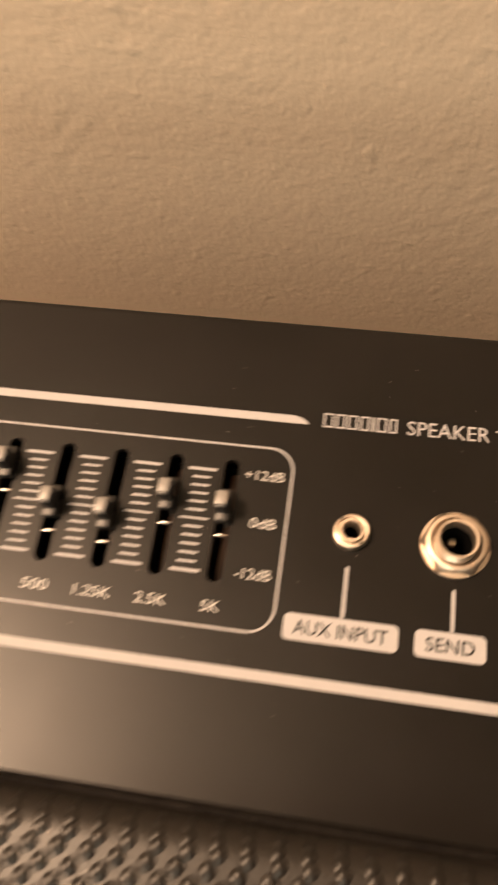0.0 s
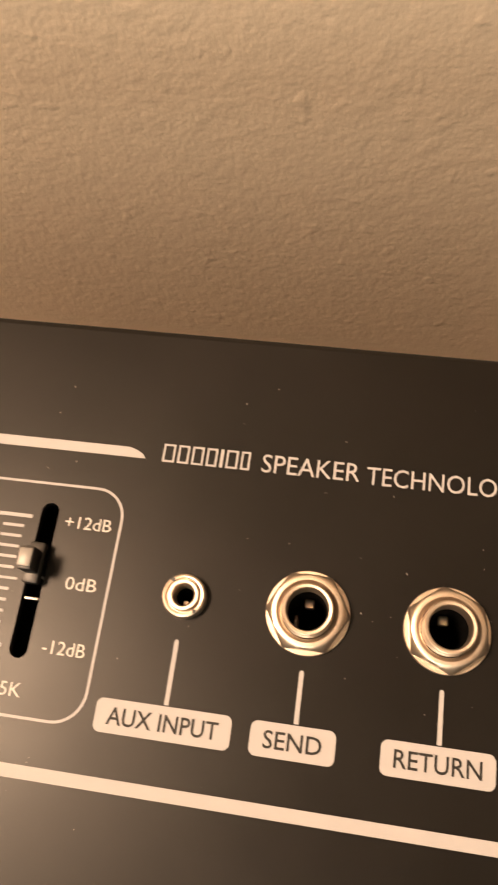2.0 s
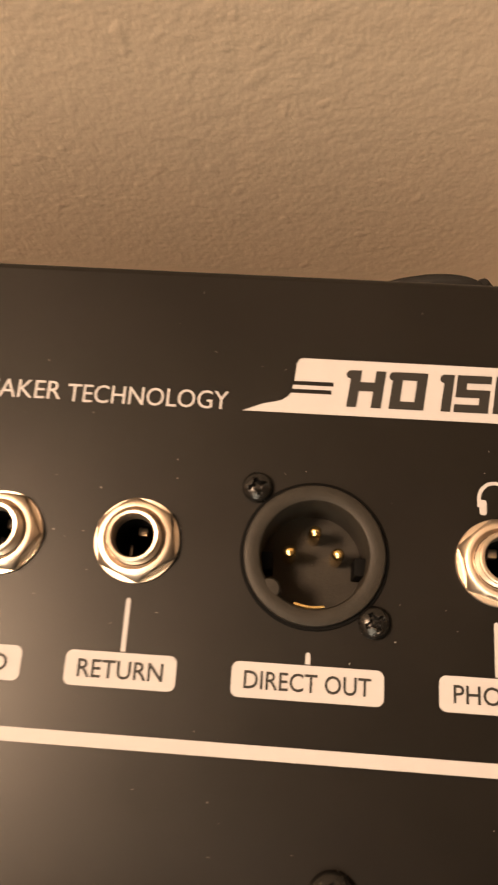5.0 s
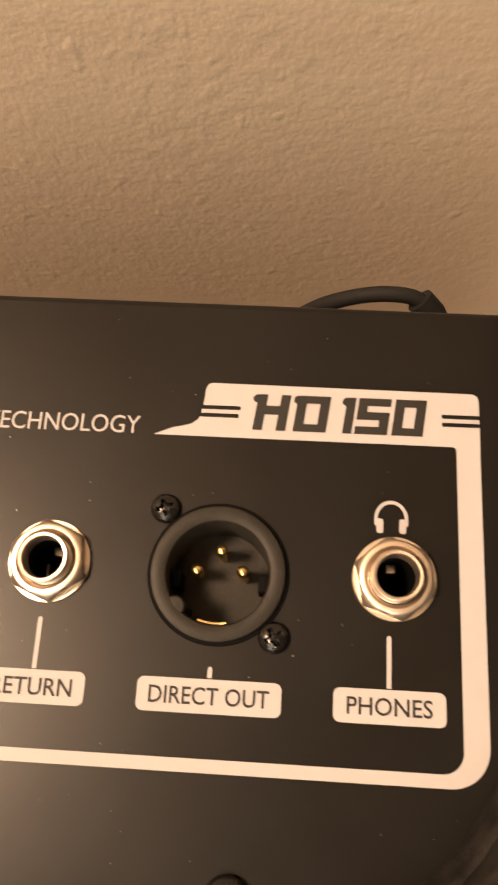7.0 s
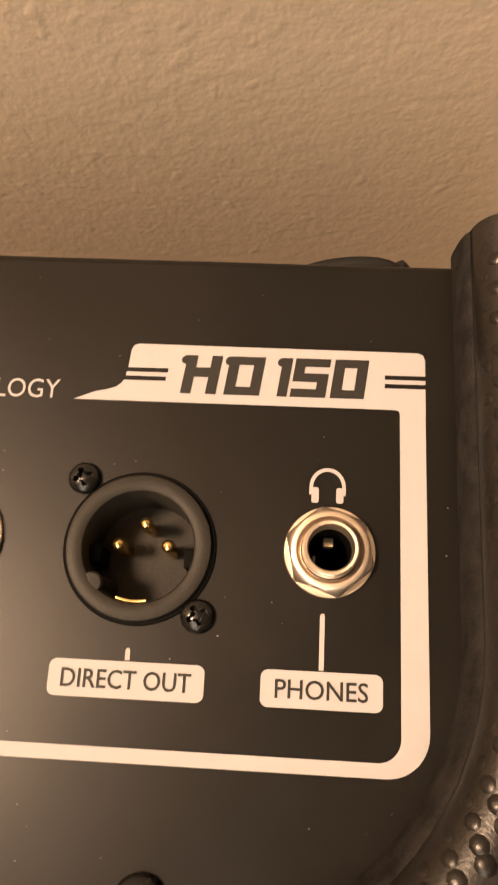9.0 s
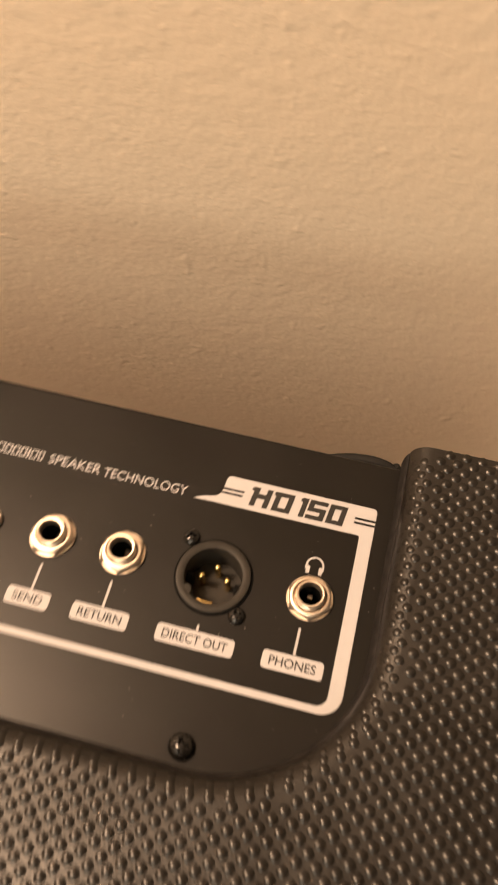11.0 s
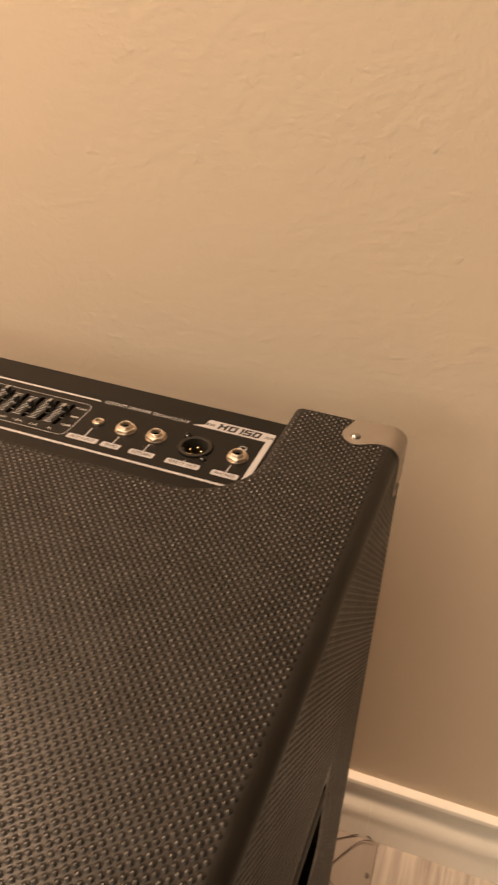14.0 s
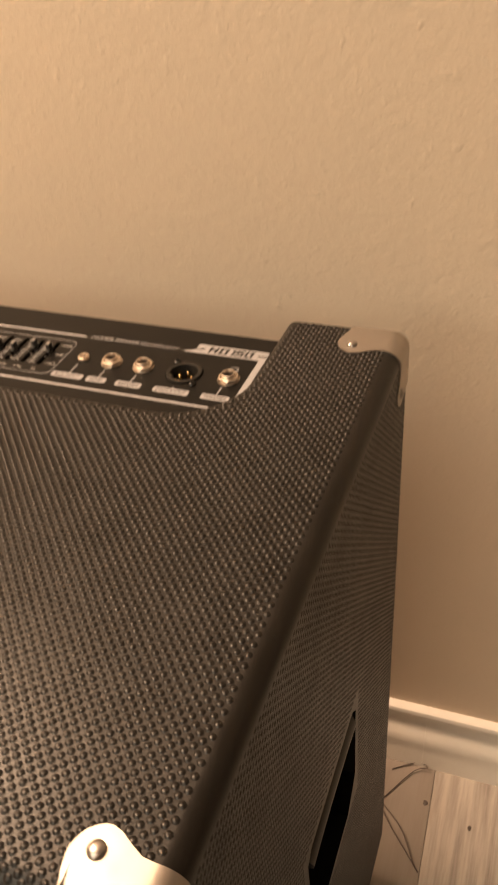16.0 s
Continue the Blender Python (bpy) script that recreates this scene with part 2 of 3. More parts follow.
def tube(bm, pts, r, n=8):
    """A round cord through points in metres."""
    rings = []
    up = Vector((0.31, 0.17, 0.93))
    for i, p in enumerate(pts):
        d = (Vector(pts[min(i + 1, len(pts) - 1)]) - Vector(pts[max(i - 1, 0)])).normalized()
        a = d.cross(up).normalized()
        b = d.cross(a)
        rings.append([bm.verts.new(Vector(p) + r * (math.cos(2 * math.pi * k / n) * a + math.sin(2 * math.pi * k / n) * b)) for k in range(n)])
    for a, b in zip(rings, rings[1:]):
        for k in range(n):
            bm.faces.new((a[k], a[(k + 1) % n], b[(k + 1) % n], b[k]))
    bm.faces.new(rings[0][::-1])
    bm.faces.new(rings[-1])


def spline(pts, n=10):
    """Catmull-Rom through points."""
    p = [Vector(q) for q in pts]
    p = [2 * p[0] - p[1]] + p + [2 * p[-1] - p[-2]]
    out = []
    for i in range(1, len(p) - 2):
        for k in range(n):
            t = k / n
            out.append(0.5 * ((2 * p[i]) + (p[i + 1] - p[i - 1]) * t + (2 * p[i - 1] - 5 * p[i] + 4 * p[i + 1] - p[i + 2]) * t * t
                              + (3 * p[i] - p[i - 1] - 3 * p[i + 1] + p[i + 2]) * t ** 3))
    return out + [p[-2]]


# ---------------------------------------------------------------- the room
WALL_TURN = math.degrees(math.atan(0.034))
room = Matrix.Translation((0, WALL_Y, 0)) @ pose(0, 0, 0, 0, 0, WALL_TURN)
ROOM_H = 2.45


def slab(name, lo, hi, mat, label, category):
    bm = bmesh.new()
    box(bm, lo, hi)
    bm.transform(room)
    return tagged(part(name, bm, mat, None, smooth=False), label, category, kind="structure")


slab("wall_north", (-3.8, 0, 0), (5.6, 0.12, ROOM_H), WALL, "tan painted wall with a rolled orange-peel texture", "wall")
# these walls and the ceiling are unseen additions, spaced to dim their bounce light
slab("wall_south", (-3.8, -4.92, 0), (5.6, -4.8, ROOM_H), WALL, "added unseen tan wall closing the room", "wall")
slab("wall_west", (-3.92, -4.92, 0), (-3.8, 0.12, ROOM_H), WALL, "added unseen tan side wall, set far off to dim its bounce", "wall")
slab("wall_east", (5.6, -4.92, 0), (5.72, 0.12, ROOM_H), WALL, "added unseen tan side wall, set far off to dim its bounce", "wall")
slab("ceiling", (-3.92, -4.92, ROOM_H), (5.72, 0.12, ROOM_H + 0.1), CEILING, "unseen ceiling, toned down to cut bounce light", "ceiling")
floor = slab("floor", (-3.92, -4.92, -0.12), (5.72, 0.12, -0.0045), GAP, "grey-brown wood-look plank floor", "floor")


def baseboard():
    """Profiled skirting board, 118 mm high, in two lengths with a butt joint."""
    prof = [(0, 0), (-0.0215, 0), (-0.0205, 0.014), (-0.0190, 0.028), (-0.0178, 0.040), (-0.0185, 0.048), (-0.0180, 0.056), (-0.0155, 0.064), (-0.0115, 0.071), (-0.0085, 0.078), (-0.0072, 0.088), (-0.0076, 0.098),
            (-0.0100, 0.103), (-0.0125, 0.107), (-0.0130, 0.112), (-0.0115, 0.116), (-0.0080, 0.118), (0, 0.118)]
    for x0, x1 in ((-3.8, 0.1577), (0.1579, 5.6)):
        bm = bmesh.new()
        ends = []
        for x in (x0, x1):
            ends.append([bm.verts.new((x, y, z)) for y, z in prof])
        for k in range(len(prof) - 1):
            bm.faces.new((ends[0][k], ends[1][k], ends[1][k + 1], ends[0][k + 1]))
        bm.faces.new(ends[0][::-1])
        bm.faces.new(ends[1])
        bmesh.ops.recalc_face_normals(bm, faces=bm.faces)
        bm.transform(room)
        tagged(part("baseboard", bm, BASEBOARD, None), "white glossy moulded skirting board along the wall", "baseboard", kind="structure")


baseboard()

# ---------------------------------------------------------------- the amplifier's cabinet
XR, XL = 136.6, -452.0          # sides, mm
YB, YF = 55.8, -317.0           # back and front
ZB = -672.0                     # underside
RAD = 10.0                      # rounding of the top edges
CUT_X, CUT_L, CUT_Y, CUT_R, LIP = 54.2, -367.0, -59.2, 46.0, 7.0   # the panel's opening

amp = thing("bass_amplifier", (0.0, -0.13, ZP + ZB / 1000), "black pebbled combo bass amplifier with metal corners by the wall", "amplifier")


def cut_path(d):
    """The opening's edge, moved outwards by d, from the back on one side round to the back on the other."""
    r = CUT_R + d
    pts = [(CUT_X + d, YB), (CUT_X + d, 30.0), (CUT_X + d, 10.0)]
    cx, cy = CUT_X - CUT_R, CUT_Y + CUT_R
    for k in range(15):
        a = -math.pi / 2 * k / 14
        pts.append((cx + r * math.cos(a), cy + r * math.sin(a)))
    cx2 = CUT_L + CUT_R
    for k in range(1, 14):
        pts.append((cx + (cx2 - cx) * k / 14, CUT_Y - d))
    for k in range(15):
        a = -math.pi / 2 - math.pi / 2 * k / 14
        pts.append((cx2 + r * math.cos(a), cy + r * math.sin(a)))
    return pts + [(CUT_L - d, 10.0), (CUT_L - d, YB)]


# the side handle's opening, mm in (y, height)
HANDLE = [(-75, -216), (-83, -207), (-179, -207), (-187, -216), (-187, -300), (-165, -328), (-97, -328), (-75, -302)]


def cabinet_shell():
    bm = bmesh.new()
    v = lambda x, y, z: bm.verts.new(W(x, y, z))
    # lip of the opening, rounded over
    prof = [(0.0, -3.0), (0.0, ZT - LIP)] + [(LIP * (1 - math.cos(a)), ZT - LIP + LIP * math.sin(a)) for a in [math.pi / 2 * k / 6 for k in range(1, 7)]]
    rows = [[v(x, y, h) for x, y in cut_path(d)] for d, h in prof]
    for a, b in zip(rows, rows[1:]):
        for k in range(len(a) - 1):
            bm.faces.new((a[k], a[k + 1], b[k + 1], b[k]))
    # flat top round the opening
    xr, xl, yf = XR - RAD, XL + RAD, YF + RAD
    top = rows[-1]
    tr_b, tr_f, tl_f, tl_b = v(xr, YB, ZT), v(xr, yf, ZT), v(xl, yf, ZT), v(xl, YB, ZT)
    bm.faces.new([tr_b] + top + [tl_b, tl_f, tr_f])
    # rounded edges to the sides and the front
    arc = [(RAD * math.sin(a), RAD * (1 - math.cos(a))) for a in [math.pi / 2 * k / 6 for k in range(7)]]
    for sx, x0 in ((1, xr), (-1, xl)):
        s = [[v(x0 + sx * o, y, ZT - dz) for o, dz in arc] for y in (YB, yf)]
        for k in range(6):
            bm.faces.new((s[0][k], s[1][k], s[1][k + 1], s[0][k + 1]))
    s = [[v(x, yf - o, ZT - dz) for o, dz in arc] for x in (xl, xr)]
    for k in range(6):
        bm.faces.new((s[0][k], s[1][k], s[1][k + 1], s[0][k + 1]))
    # rounded corners at the front, then the front's upright edges
    for sx, x0 in ((1, xr), (-1, xl)):
        grid = []
        for j in range(7):
            a = math.pi / 2 * j / 6
            grid.append([v(x0 + sx * o * math.cos(a), yf - o * math.sin(a), ZT - dz) for o, dz in arc])
        for j in range(6):
            for k in range(6):
                q = (grid[j][k], grid[j + 1][k], grid[j + 1][k + 1], grid[j][k + 1])
                bm.faces.new(q if k else (q[0], q[2], q[3]))
        low = [v(x0 + sx * RAD * math.cos(math.pi / 2 * j / 6), yf - RAD * math.sin(math.pi / 2 * j / 6), ZB) for j in range(7)]
        for j in range(6):
            bm.faces.new((grid[j][6], grid[j + 1][6], low[j + 1], low[j]))
    # plain side, front, underside and back
    zt = ZT - RAD
    bm.faces.new([v(XL, YB, zt), v(XL, yf, zt), v(XL, yf, ZB), v(XL, YB, ZB)])
    bm.faces.new([v(xl, YF, zt), v(xr, YF, zt), v(xr, YF, ZB), v(xl, YF, ZB)])
    bm.faces.new([v(XL, YB, ZB), v(XL, yf, ZB), v(XR, yf, ZB), v(XR, YB, ZB)])
    bm.faces.new([v(XL, YB, ZB), v(XR, YB, ZB), v(XR, YB, -60), v(XL, YB, -60)])
    # posts of the back beside the panel
    for xa, xb in ((CUT_X, XR), (XL, CUT_L)):
        bm.faces.new([v(xa, YB, -60), v(xb, YB, -60), v(xb, YB, zt), v(min(xb, XR - 3), YB, ZT - 3), v(max(xa, XL + 3) + (LIP if xa > 0 else 0), YB, ZT - 0.2), v(xa, YB, ZT - LIP)])
    # the side that carries the handle, with its opening
    outer = [v(XR, YB, zt), v(XR, yf, zt), v(XR, yf, ZB), v(XR, YB, ZB)]
    inner = [v(XR, y, z) for y, z in HANDLE]
    es = [bm.edges.new((q[i], q[(i + 1) % len(q)])) for q in (outer, inner) for i in range(len(q))]
    bmesh.ops.triangle_fill(bm, use_beauty=True, edges=es)
    bmesh.ops.remove_doubles(bm, verts=bm.verts, dist=0.00002)
    bmesh.ops.recalc_face_normals(bm, faces=bm.faces)
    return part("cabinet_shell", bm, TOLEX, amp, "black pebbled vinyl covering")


shell = cabinet_shell()


def edge_gasket():
    """Matte felt strip lining the opening between the panel and the lip."""
    bm = bmesh.new()
    rows = [[bm.verts.new(W(x, y, h)) for x, y in cut_path(d)] for d, h in ((-1.5, -0.4), (-1.5, 1.6), (-1.3, 4.2), (-0.9, 6.6), (-0.4, 8.0), (0.25, 8.6))]
    for a, b in zip(rows, rows[1:]):
        for k in range(len(a) - 1):
            bm.faces.new((a[k], a[k + 1], b[k + 1], b[k]))
    bmesh.ops.recalc_face_normals(bm, faces=bm.faces)
    return part("edge_gasket", bm, FELT, amp, "worn dark felt strip lining the panel opening")


edge_gasket()


def unrolled(s, y, off=0.0):
    """A place on the cabinet's top and side: s mm from the middle of the rounded edge, towards the side positive; and its normal."""
    half = RAD * math.pi / 4
    xr, yf = XR - RAD, YF + RAD
    if s < -half:
        p, n = Vector((xr + s + half, y, ZT)), Vector((0, 0, 1))
    elif s > half:
        p, n = Vector((XR, y, ZT - RAD - (s - half))), Vector((1, 0, 0))
    else:
        a = (s + half) / RAD
        n = Vector((math.sin(a), 0, math.cos(a)))
        p = Vector((xr, y, ZT - RAD)) + RAD * n
    if y < yf:                                    # bend over the front edge
        b = min((yf - y) / RAD, math.pi / 2)
        drop, ahead = RAD * (1 - math.cos(b)), RAD * math.sin(b)
        extra = max(0.0, (yf - y) - RAD * math.pi / 2)
        p.y = yf - ahead
        p -= n * (drop + extra)
        n = (n * math.cos(b) + Vector((0, -1, 0)) * math.sin(b)).normalized()
    return p + n * off, n


def pebbles():
    """The covering's raised pebbles in their staggered rows, over the top, the rounded edge, the side and the opening's lip."""
    dx, dy = 5.36, 2.72
    verts, faces = [], []
    half = RAD * math.pi / 4
    hx = [(math.cos(math.pi / 4 * k), math.sin(math.pi / 4 * k)) for k in range(8)]
    rng = random.Random(5)

    def pebble(p, n, t, size=1.0, tall=1.0):
        b = n.cross(t)
        k0 = len(verts)
        h = 0.62 * tall * rng.uniform(0.85, 1.12)
        c = p + t * rng.uniform(-0.14, 0.14) + b * rng.uniform(-0.14, 0.14)
        for rr, hh in ((1.82, -0.06), (1.38, h * 0.48), (0.78, h * 0.88)):
            for cu, cv in hx:
                verts.append(W(*(c + t * (rr * size * cu) + b * (rr * size * cv) + n * hh)))
        verts.append(W(*(c + n * h)))
        for k in range(8):
            m = (k + 1) % 8
            for a in (0, 8):
                faces.append((k0 + a + k, k0 + a + m, k0 + a + 8 + m, k0 + a + 8 + k))
            faces.append((k0 + 16 + k, k0 + 16 + m, k0 + 24))

    def in_opening(x, y, d=LIP + 0.8):
        if y > CUT_Y - d and CUT_L - d < x < CUT_X + d:
            cx, cy, r = CUT_X - CUT_R, CUT_Y + CUT_R, CUT_R + d
            return not (x > cx and y < cy and (x - cx) ** 2 + (y - cy) ** 2 > r * r)
        return False

    s0, s1 = -half - (XR - RAD + 330), half + (ZT - RAD - ZB) - 3
    j = 0
    y = YB - 1.5
    while y > YF + RAD * 0.3:
        s = s0 + (dx / 2 if j % 2 else 0)
        while s < s1:
            p, n = unrolled(s, y)
            skip = (s < -half and in_opening(p.x, y)) or abs(s) < half + 0.6
            if s > half and -194 < y < -68 and -335 < p.z < -200:
                skip = True
            if not skip:
                pebble(p, n, Vector((n.z, 0, -n.x)).normalized(), 1.0, 0.7 if s > half else 1.0)
            s += dx
        y -= dy
        j += 1
    # over the lip, pulled long where the vinyl is stretched
    for row, ang in enumerate((32, 50, 67, 84)):
        a = radians(ang)
        path = cut_path(LIP * (1 - math.cos(a)))
        inner = cut_path(0.0)
        outer = cut_path(LIP)
        run = dx / 2 if row % 2 else 0.0
        for k in range(len(path) - 1):
            p0, p1 = Vector((*path[k], 0)), Vector((*path[k + 1], 0))
            seg = (p1 - p0).length
            if seg < 1e-6 or p1.x < -330:
                continue
            t = (p1 - p0) / seg
            out = Vector((outer[k][0] - inner[k][0], outer[k][1] - inner[k][1], 0)).normalized()
            n = (-out * math.cos(a) + Vector((0, 0, math.sin(a)))).normalized()
            while run < seg:
                q = p0 + t * run
                q.z = ZT - LIP + LIP * math.sin(a)
                if q.y < YB - 3:
                    pebble(q, n, t, 0.62 + 0.08 * row, 0.2 + 0.2 * row)
                run += dx
            run -= seg
    at = root_place(shell)
    me = bpy.data.meshes.new("vinyl_grain")
    me.from_pydata([q - at for q in verts], [], faces)
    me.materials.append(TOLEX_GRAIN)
    me.shade_smooth()
    ob = new("vinyl_grain", me)
    ob.parent = shell
    return tagged(ob, "fine raised pebbles of the vinyl", kind="stuff")


pebbles()


def handle_recess():
    bm = bmesh.new()
    rim = [[bm.verts.new(W(XR + o, -131 + (y + 131) * k, -267 + (z + 267) * k)) for y, z in HANDLE] for o, k in ((0.1, 1.0), (-4, 0.985), (-50, 0.86))]
    for a, b in zip(rim, rim[1:]):
        for i in range(8):
            bm.faces.new((a[i], a[(i + 1) % 8], b[(i + 1) % 8], b[i]))
    bm.faces.new(rim[-1])
    bmesh.ops.recalc_face_normals(bm, faces=bm.faces)
    bmesh.ops.reverse_faces(bm, faces=bm.faces)
    # blacker than the grip's plastic: the dish's inner shade is in its colour
    dish = part("handle_recess", bm, HOLE, amp, "recessed black side handle with shade put into its colour")
    bm = bmesh.new()
    pts = spline([W(XR - 8, y, z) for y, z in ((-80, -226), (-100, -223), (-131, -222), (-160, -223), (-182, -226))], 6)
    tube(bm, pts, 0.010, 12)
    part("grip", bm, DARK, dish, "moulded black grip bar")


handle_recess()


def corner_protector(front):
    """Bent sheet-metal corner: a lobe on the top, a lobe on the side, and a strip round the edge."""
    yy = (lambda d: YF + d) if front else (lambda d: YB - d)
    # half outline from the cabinet's end inwards: s distance from the edge's middle, reach from the end
    inner = [(0.0, 24.5), (4, 24.4), (9, 24.2), (14, 24.6), (19, 27.0), (24, 29.8), (28, 30.9), (32, 30.2), (35.5, 27.6), (38, 24.0), (39.2, 20.0), (39.0, 16.0)]
    tail = [(37.5, 10.0), (35.5, 4.0), (34.0, -0.6)]
    rim = inner + tail
    bm = bmesh.new()
    lo = -16.0 if front else -0.9
    n = 10

    def reach(s):
        for (a, ra), (b, rb) in zip(inner, inner[1:]):
            if a <= s <= b:
                return ra + (rb - ra) * (s - a) / (b - a)
        return inner[-1][1]

    cols = [-39.15, -38.6, -37.5, -36, -34, -31, -28, -24, -19, -14, -10, -7.8, -6, -4, -2, 0, 2, 4, 6, 7.8, 10, 14, 19, 24, 28, 31, 34, 36, 37.5, 38.6, 39.15]

    def low_end(s):
        a = abs(s)
        if a > 34:
            return max(lo, (a - 34.2) * 3.4)
        return lo

    grid = []
    for s in cols:
        top, bot = reach(abs(s)), low_end(s)
        grid.append([unrolled(s, yy(bot + (top - bot) * k / n) if not front else yy(bot + (top - bot) * k / n), 1.1)[0] for k in range(n + 1)])
    vs = [[bm.verts.new(W(*p)) for p in row] for row in grid]
    for a, b in zip(vs, vs[1:]):
        for k in range(n):
            bm.faces.new((a[k], b[k], b[k + 1], a[k + 1]))
    if not front:     # the flange down the back
        back = [[bm.verts.new(W(row[0].x, row[0].y, row[0].z) - Vector((0, 0, 0))) for row in grid[8:23]]]
        back.append([bm.verts.new(W(min(row[0].x, XR - 14), YB + 1.0, min(row[0].z, ZT - 24))) for row in grid[8:23]])
        for k in range(len(back[0]) - 1):
            bm.faces.new((back[0][k], back[0][k + 1], back[1][k + 1], back[1][k]))
    bmesh.ops.remove_doubles(bm, verts=bm.verts, dist=0.00001)
    bmesh.ops.recalc_face_normals(bm, faces=bm.faces)
    r = bmesh.ops.solidify(bm, geom=list(bm.faces), thickness=0.0009)
    ob = part("corner_protector", bm, NICKEL_DULL, amp, "satin nickel metal corner protector")
    for s in (-29.5, 29.5):
        p, nrm = unrolled(s, yy(21.5), 1.2)
        bm = bmesh.new()
        prof = [(3.5, 0.0), (3.4, 0.6), (2.9, 1.2), (2.0, 1.65), (1.0, 1.85), (0.05, 1.9)]
        rot = Vector((0, 0, 1)).rotation_difference(nrm).to_matrix().to_4x4()
        rings = [[bm.verts.new(Vector((r * math.cos(2 * math.pi * k / 24), r * math.sin(2 * math.pi * k / 24), h)) / 1000) for k in range(24)] for r, h in prof]
        for a, b in zip(rings, rings[1:]):
            for k in range(24):
                bm.faces.new((a[k], a[(k + 1) % 24], b[(k + 1) % 24], b[k]))
        bm.faces.new(rings[-1])
        bm.transform(Matrix.Translation(W(*p)) @ rot)
        part("rivet", bm, RIVET, ob, "dull grey domed rivet head")


corner_protector(False)
corner_protector(True)


def caster(u, v):
    """A plate caster under the cabinet, wheel at rest."""
    bm = bmesh.new()
    pbox(bm, u - 30, u + 30, v - 35, v + 35, ZB - 4, ZB, 1.0)
    for sx in (-1, 1):
        pbox(bm, u + sx * 17 - 1.5, u + sx * 17 + 1.5, v - 16, v + 20, ZB - 75, ZB - 4, 0.6)
    fork = part("caster", bm, BLACK_METAL, amp, "black steel plate caster")
    bm = bmesh.new()
    bmesh.ops.create_cone(bm, cap_ends=True, segments=32, radius1=0.040, radius2=0.040, depth=0.028)
    bmesh.ops.bevel(bm, geom=[e for e in bm.edges if len(e.link_faces) == 2 and abs(e.calc_face_angle(0)) > 1], offset=0.004, segments=2, affect="EDGES")
    bm.transform(Matrix.Translation((u / 1000, v / 1000, 0.040)) @ pose(0, 0, 0, 0, 90, 0))
    part("wheel", bm, RUBBER, fork, "dark rubber wheel")


for cu, cv in ((92, 2), (92, -262), (-407, 2), (-407, -262)):
    caster(cu, cv)

# ---------------------------------------------------------------- the control panel
JACKS = [(-55.4, 0.4), (-31.0, 0.4), (31.6, 0.3)]
AUX = (-77.9, 0.5)
XLR = (0.0, -0.3)
SLOTS = [-106.9 - 13.35 * k for k in range(7)]
SLIDES = [3.0, 4.5, -1.7, -0.5, 8.0, 5.0, 2.0]
KNOBS = [(-216.0, 1.0), (-246.5, 1.0)]


def panel_sheet():
    """Folded steel panel with its real holes, a rolled back edge and a rear skirt."""
    bm = bmesh.new()
    holes = [[(cx + 4.75 * math.cos(a), cy + 4.75 * math.sin(a)) for a in [2 * math.pi * k / 28 for k in range(28)]] for cx, cy in JACKS]
    holes.append([(AUX[0] + 2.7 * math.cos(a), AUX[1] + 2.7 * math.sin(a)) for a in [2 * math.pi * k / 20 for k in range(20)]])
    holes.append([(XLR[0] + 11.6 * math.cos(a), XLR[1] + 11.6 * math.sin(a)) for a in [2 * math.pi * k / 40 for k in range(40)]])
    holes += [rounded(s - 1.75, s + 1.75, -14.2, 15.2, 1.74, 5) for s in SLOTS]
    outline = [(CUT_X + 1.5, 52.4), (CUT_L - 1.5, 55.0), (CUT_L - 1.5, CUT_Y - 2.5), (CUT_X + 1.5, CUT_Y - 2.5)]
    es, loops = [], []
    for loop in [outline] + holes:
        vs = [bm.verts.new(W(u, v)) for u, v in loop]
        loops.append(vs)
        es += [bm.edges.new((vs[i], vs[(i + 1) % len(vs)])) for i in range(len(vs))]
    bmesh.ops.triangle_fill(bm, use_beauty=True, edges=es, normal=(0, 0, 1))
    for vs, pts in zip(loops[1:], holes):           # sheet thickness in the holes
        low = [bm.verts.new(W(u, v, -1.6)) for u, v in pts]
        for i in range(len(vs)):
            j = (i + 1) % len(vs)
            bm.faces.new((vs[i], vs[j], low[j], low[i]))
    # rolled edge and skirt
    prof = [(52.6 + 1.7 * math.sin(a), -1.7 * (1 - math.cos(a))) for a in [math.pi / 2 * k / 5 for k in range(6)]] + [(54.3, -62.0)]
    rows = [[bm.verts.new(W(u, y + dy, h)) for u, dy in ((CUT_L + 0.2, 2.4), (CUT_X - 0.2, -0.2))] for y, h in prof]
    for a, b in zip(rows, rows[1:]):
        bm.faces.new((a[0], b[0], b[1], a[1]))
    bmesh.ops.recalc_face_normals(bm, faces=bm.faces)
    return part("control_panel", bm, PANEL, amp, "satin black steel control panel with white print")


panel = panel_sheet()


def printed(name, build, mat=None, label=""):
    bm = bmesh.new()
    build(bm)
    for f in bm.faces:
        f.normal_update()
        if f.normal.z < 0:
            f.normal_flip()
    return part(name, bm, mat or PRINT, panel, label, smooth=False)


def arc_pts(cu, cv, r, a0, a1, n=8):
    return [(cu + r * math.cos(radians(a0 + (a1 - a0) * k / n)), cv + r * math.sin(radians(a0 + (a1 - a0) * k / n))) for k in range(n + 1)]


# frame line round the panel's print: along the bottom, up the side
def frame_line(bm):
    outer = [(-360.0, -33.8), (40.4, -33.8)] + arc_pts(40.9, -27.1, 6.7, -88, 0) + [(47.6, 24.7)]
    inner = [(43.2, 24.7), (43.2, -27.6)] + arc_pts(39.6, -28.0, 3.6, 0, -88) + [(-360.0, -31.6)]
    sheet(bm, outer + inner)


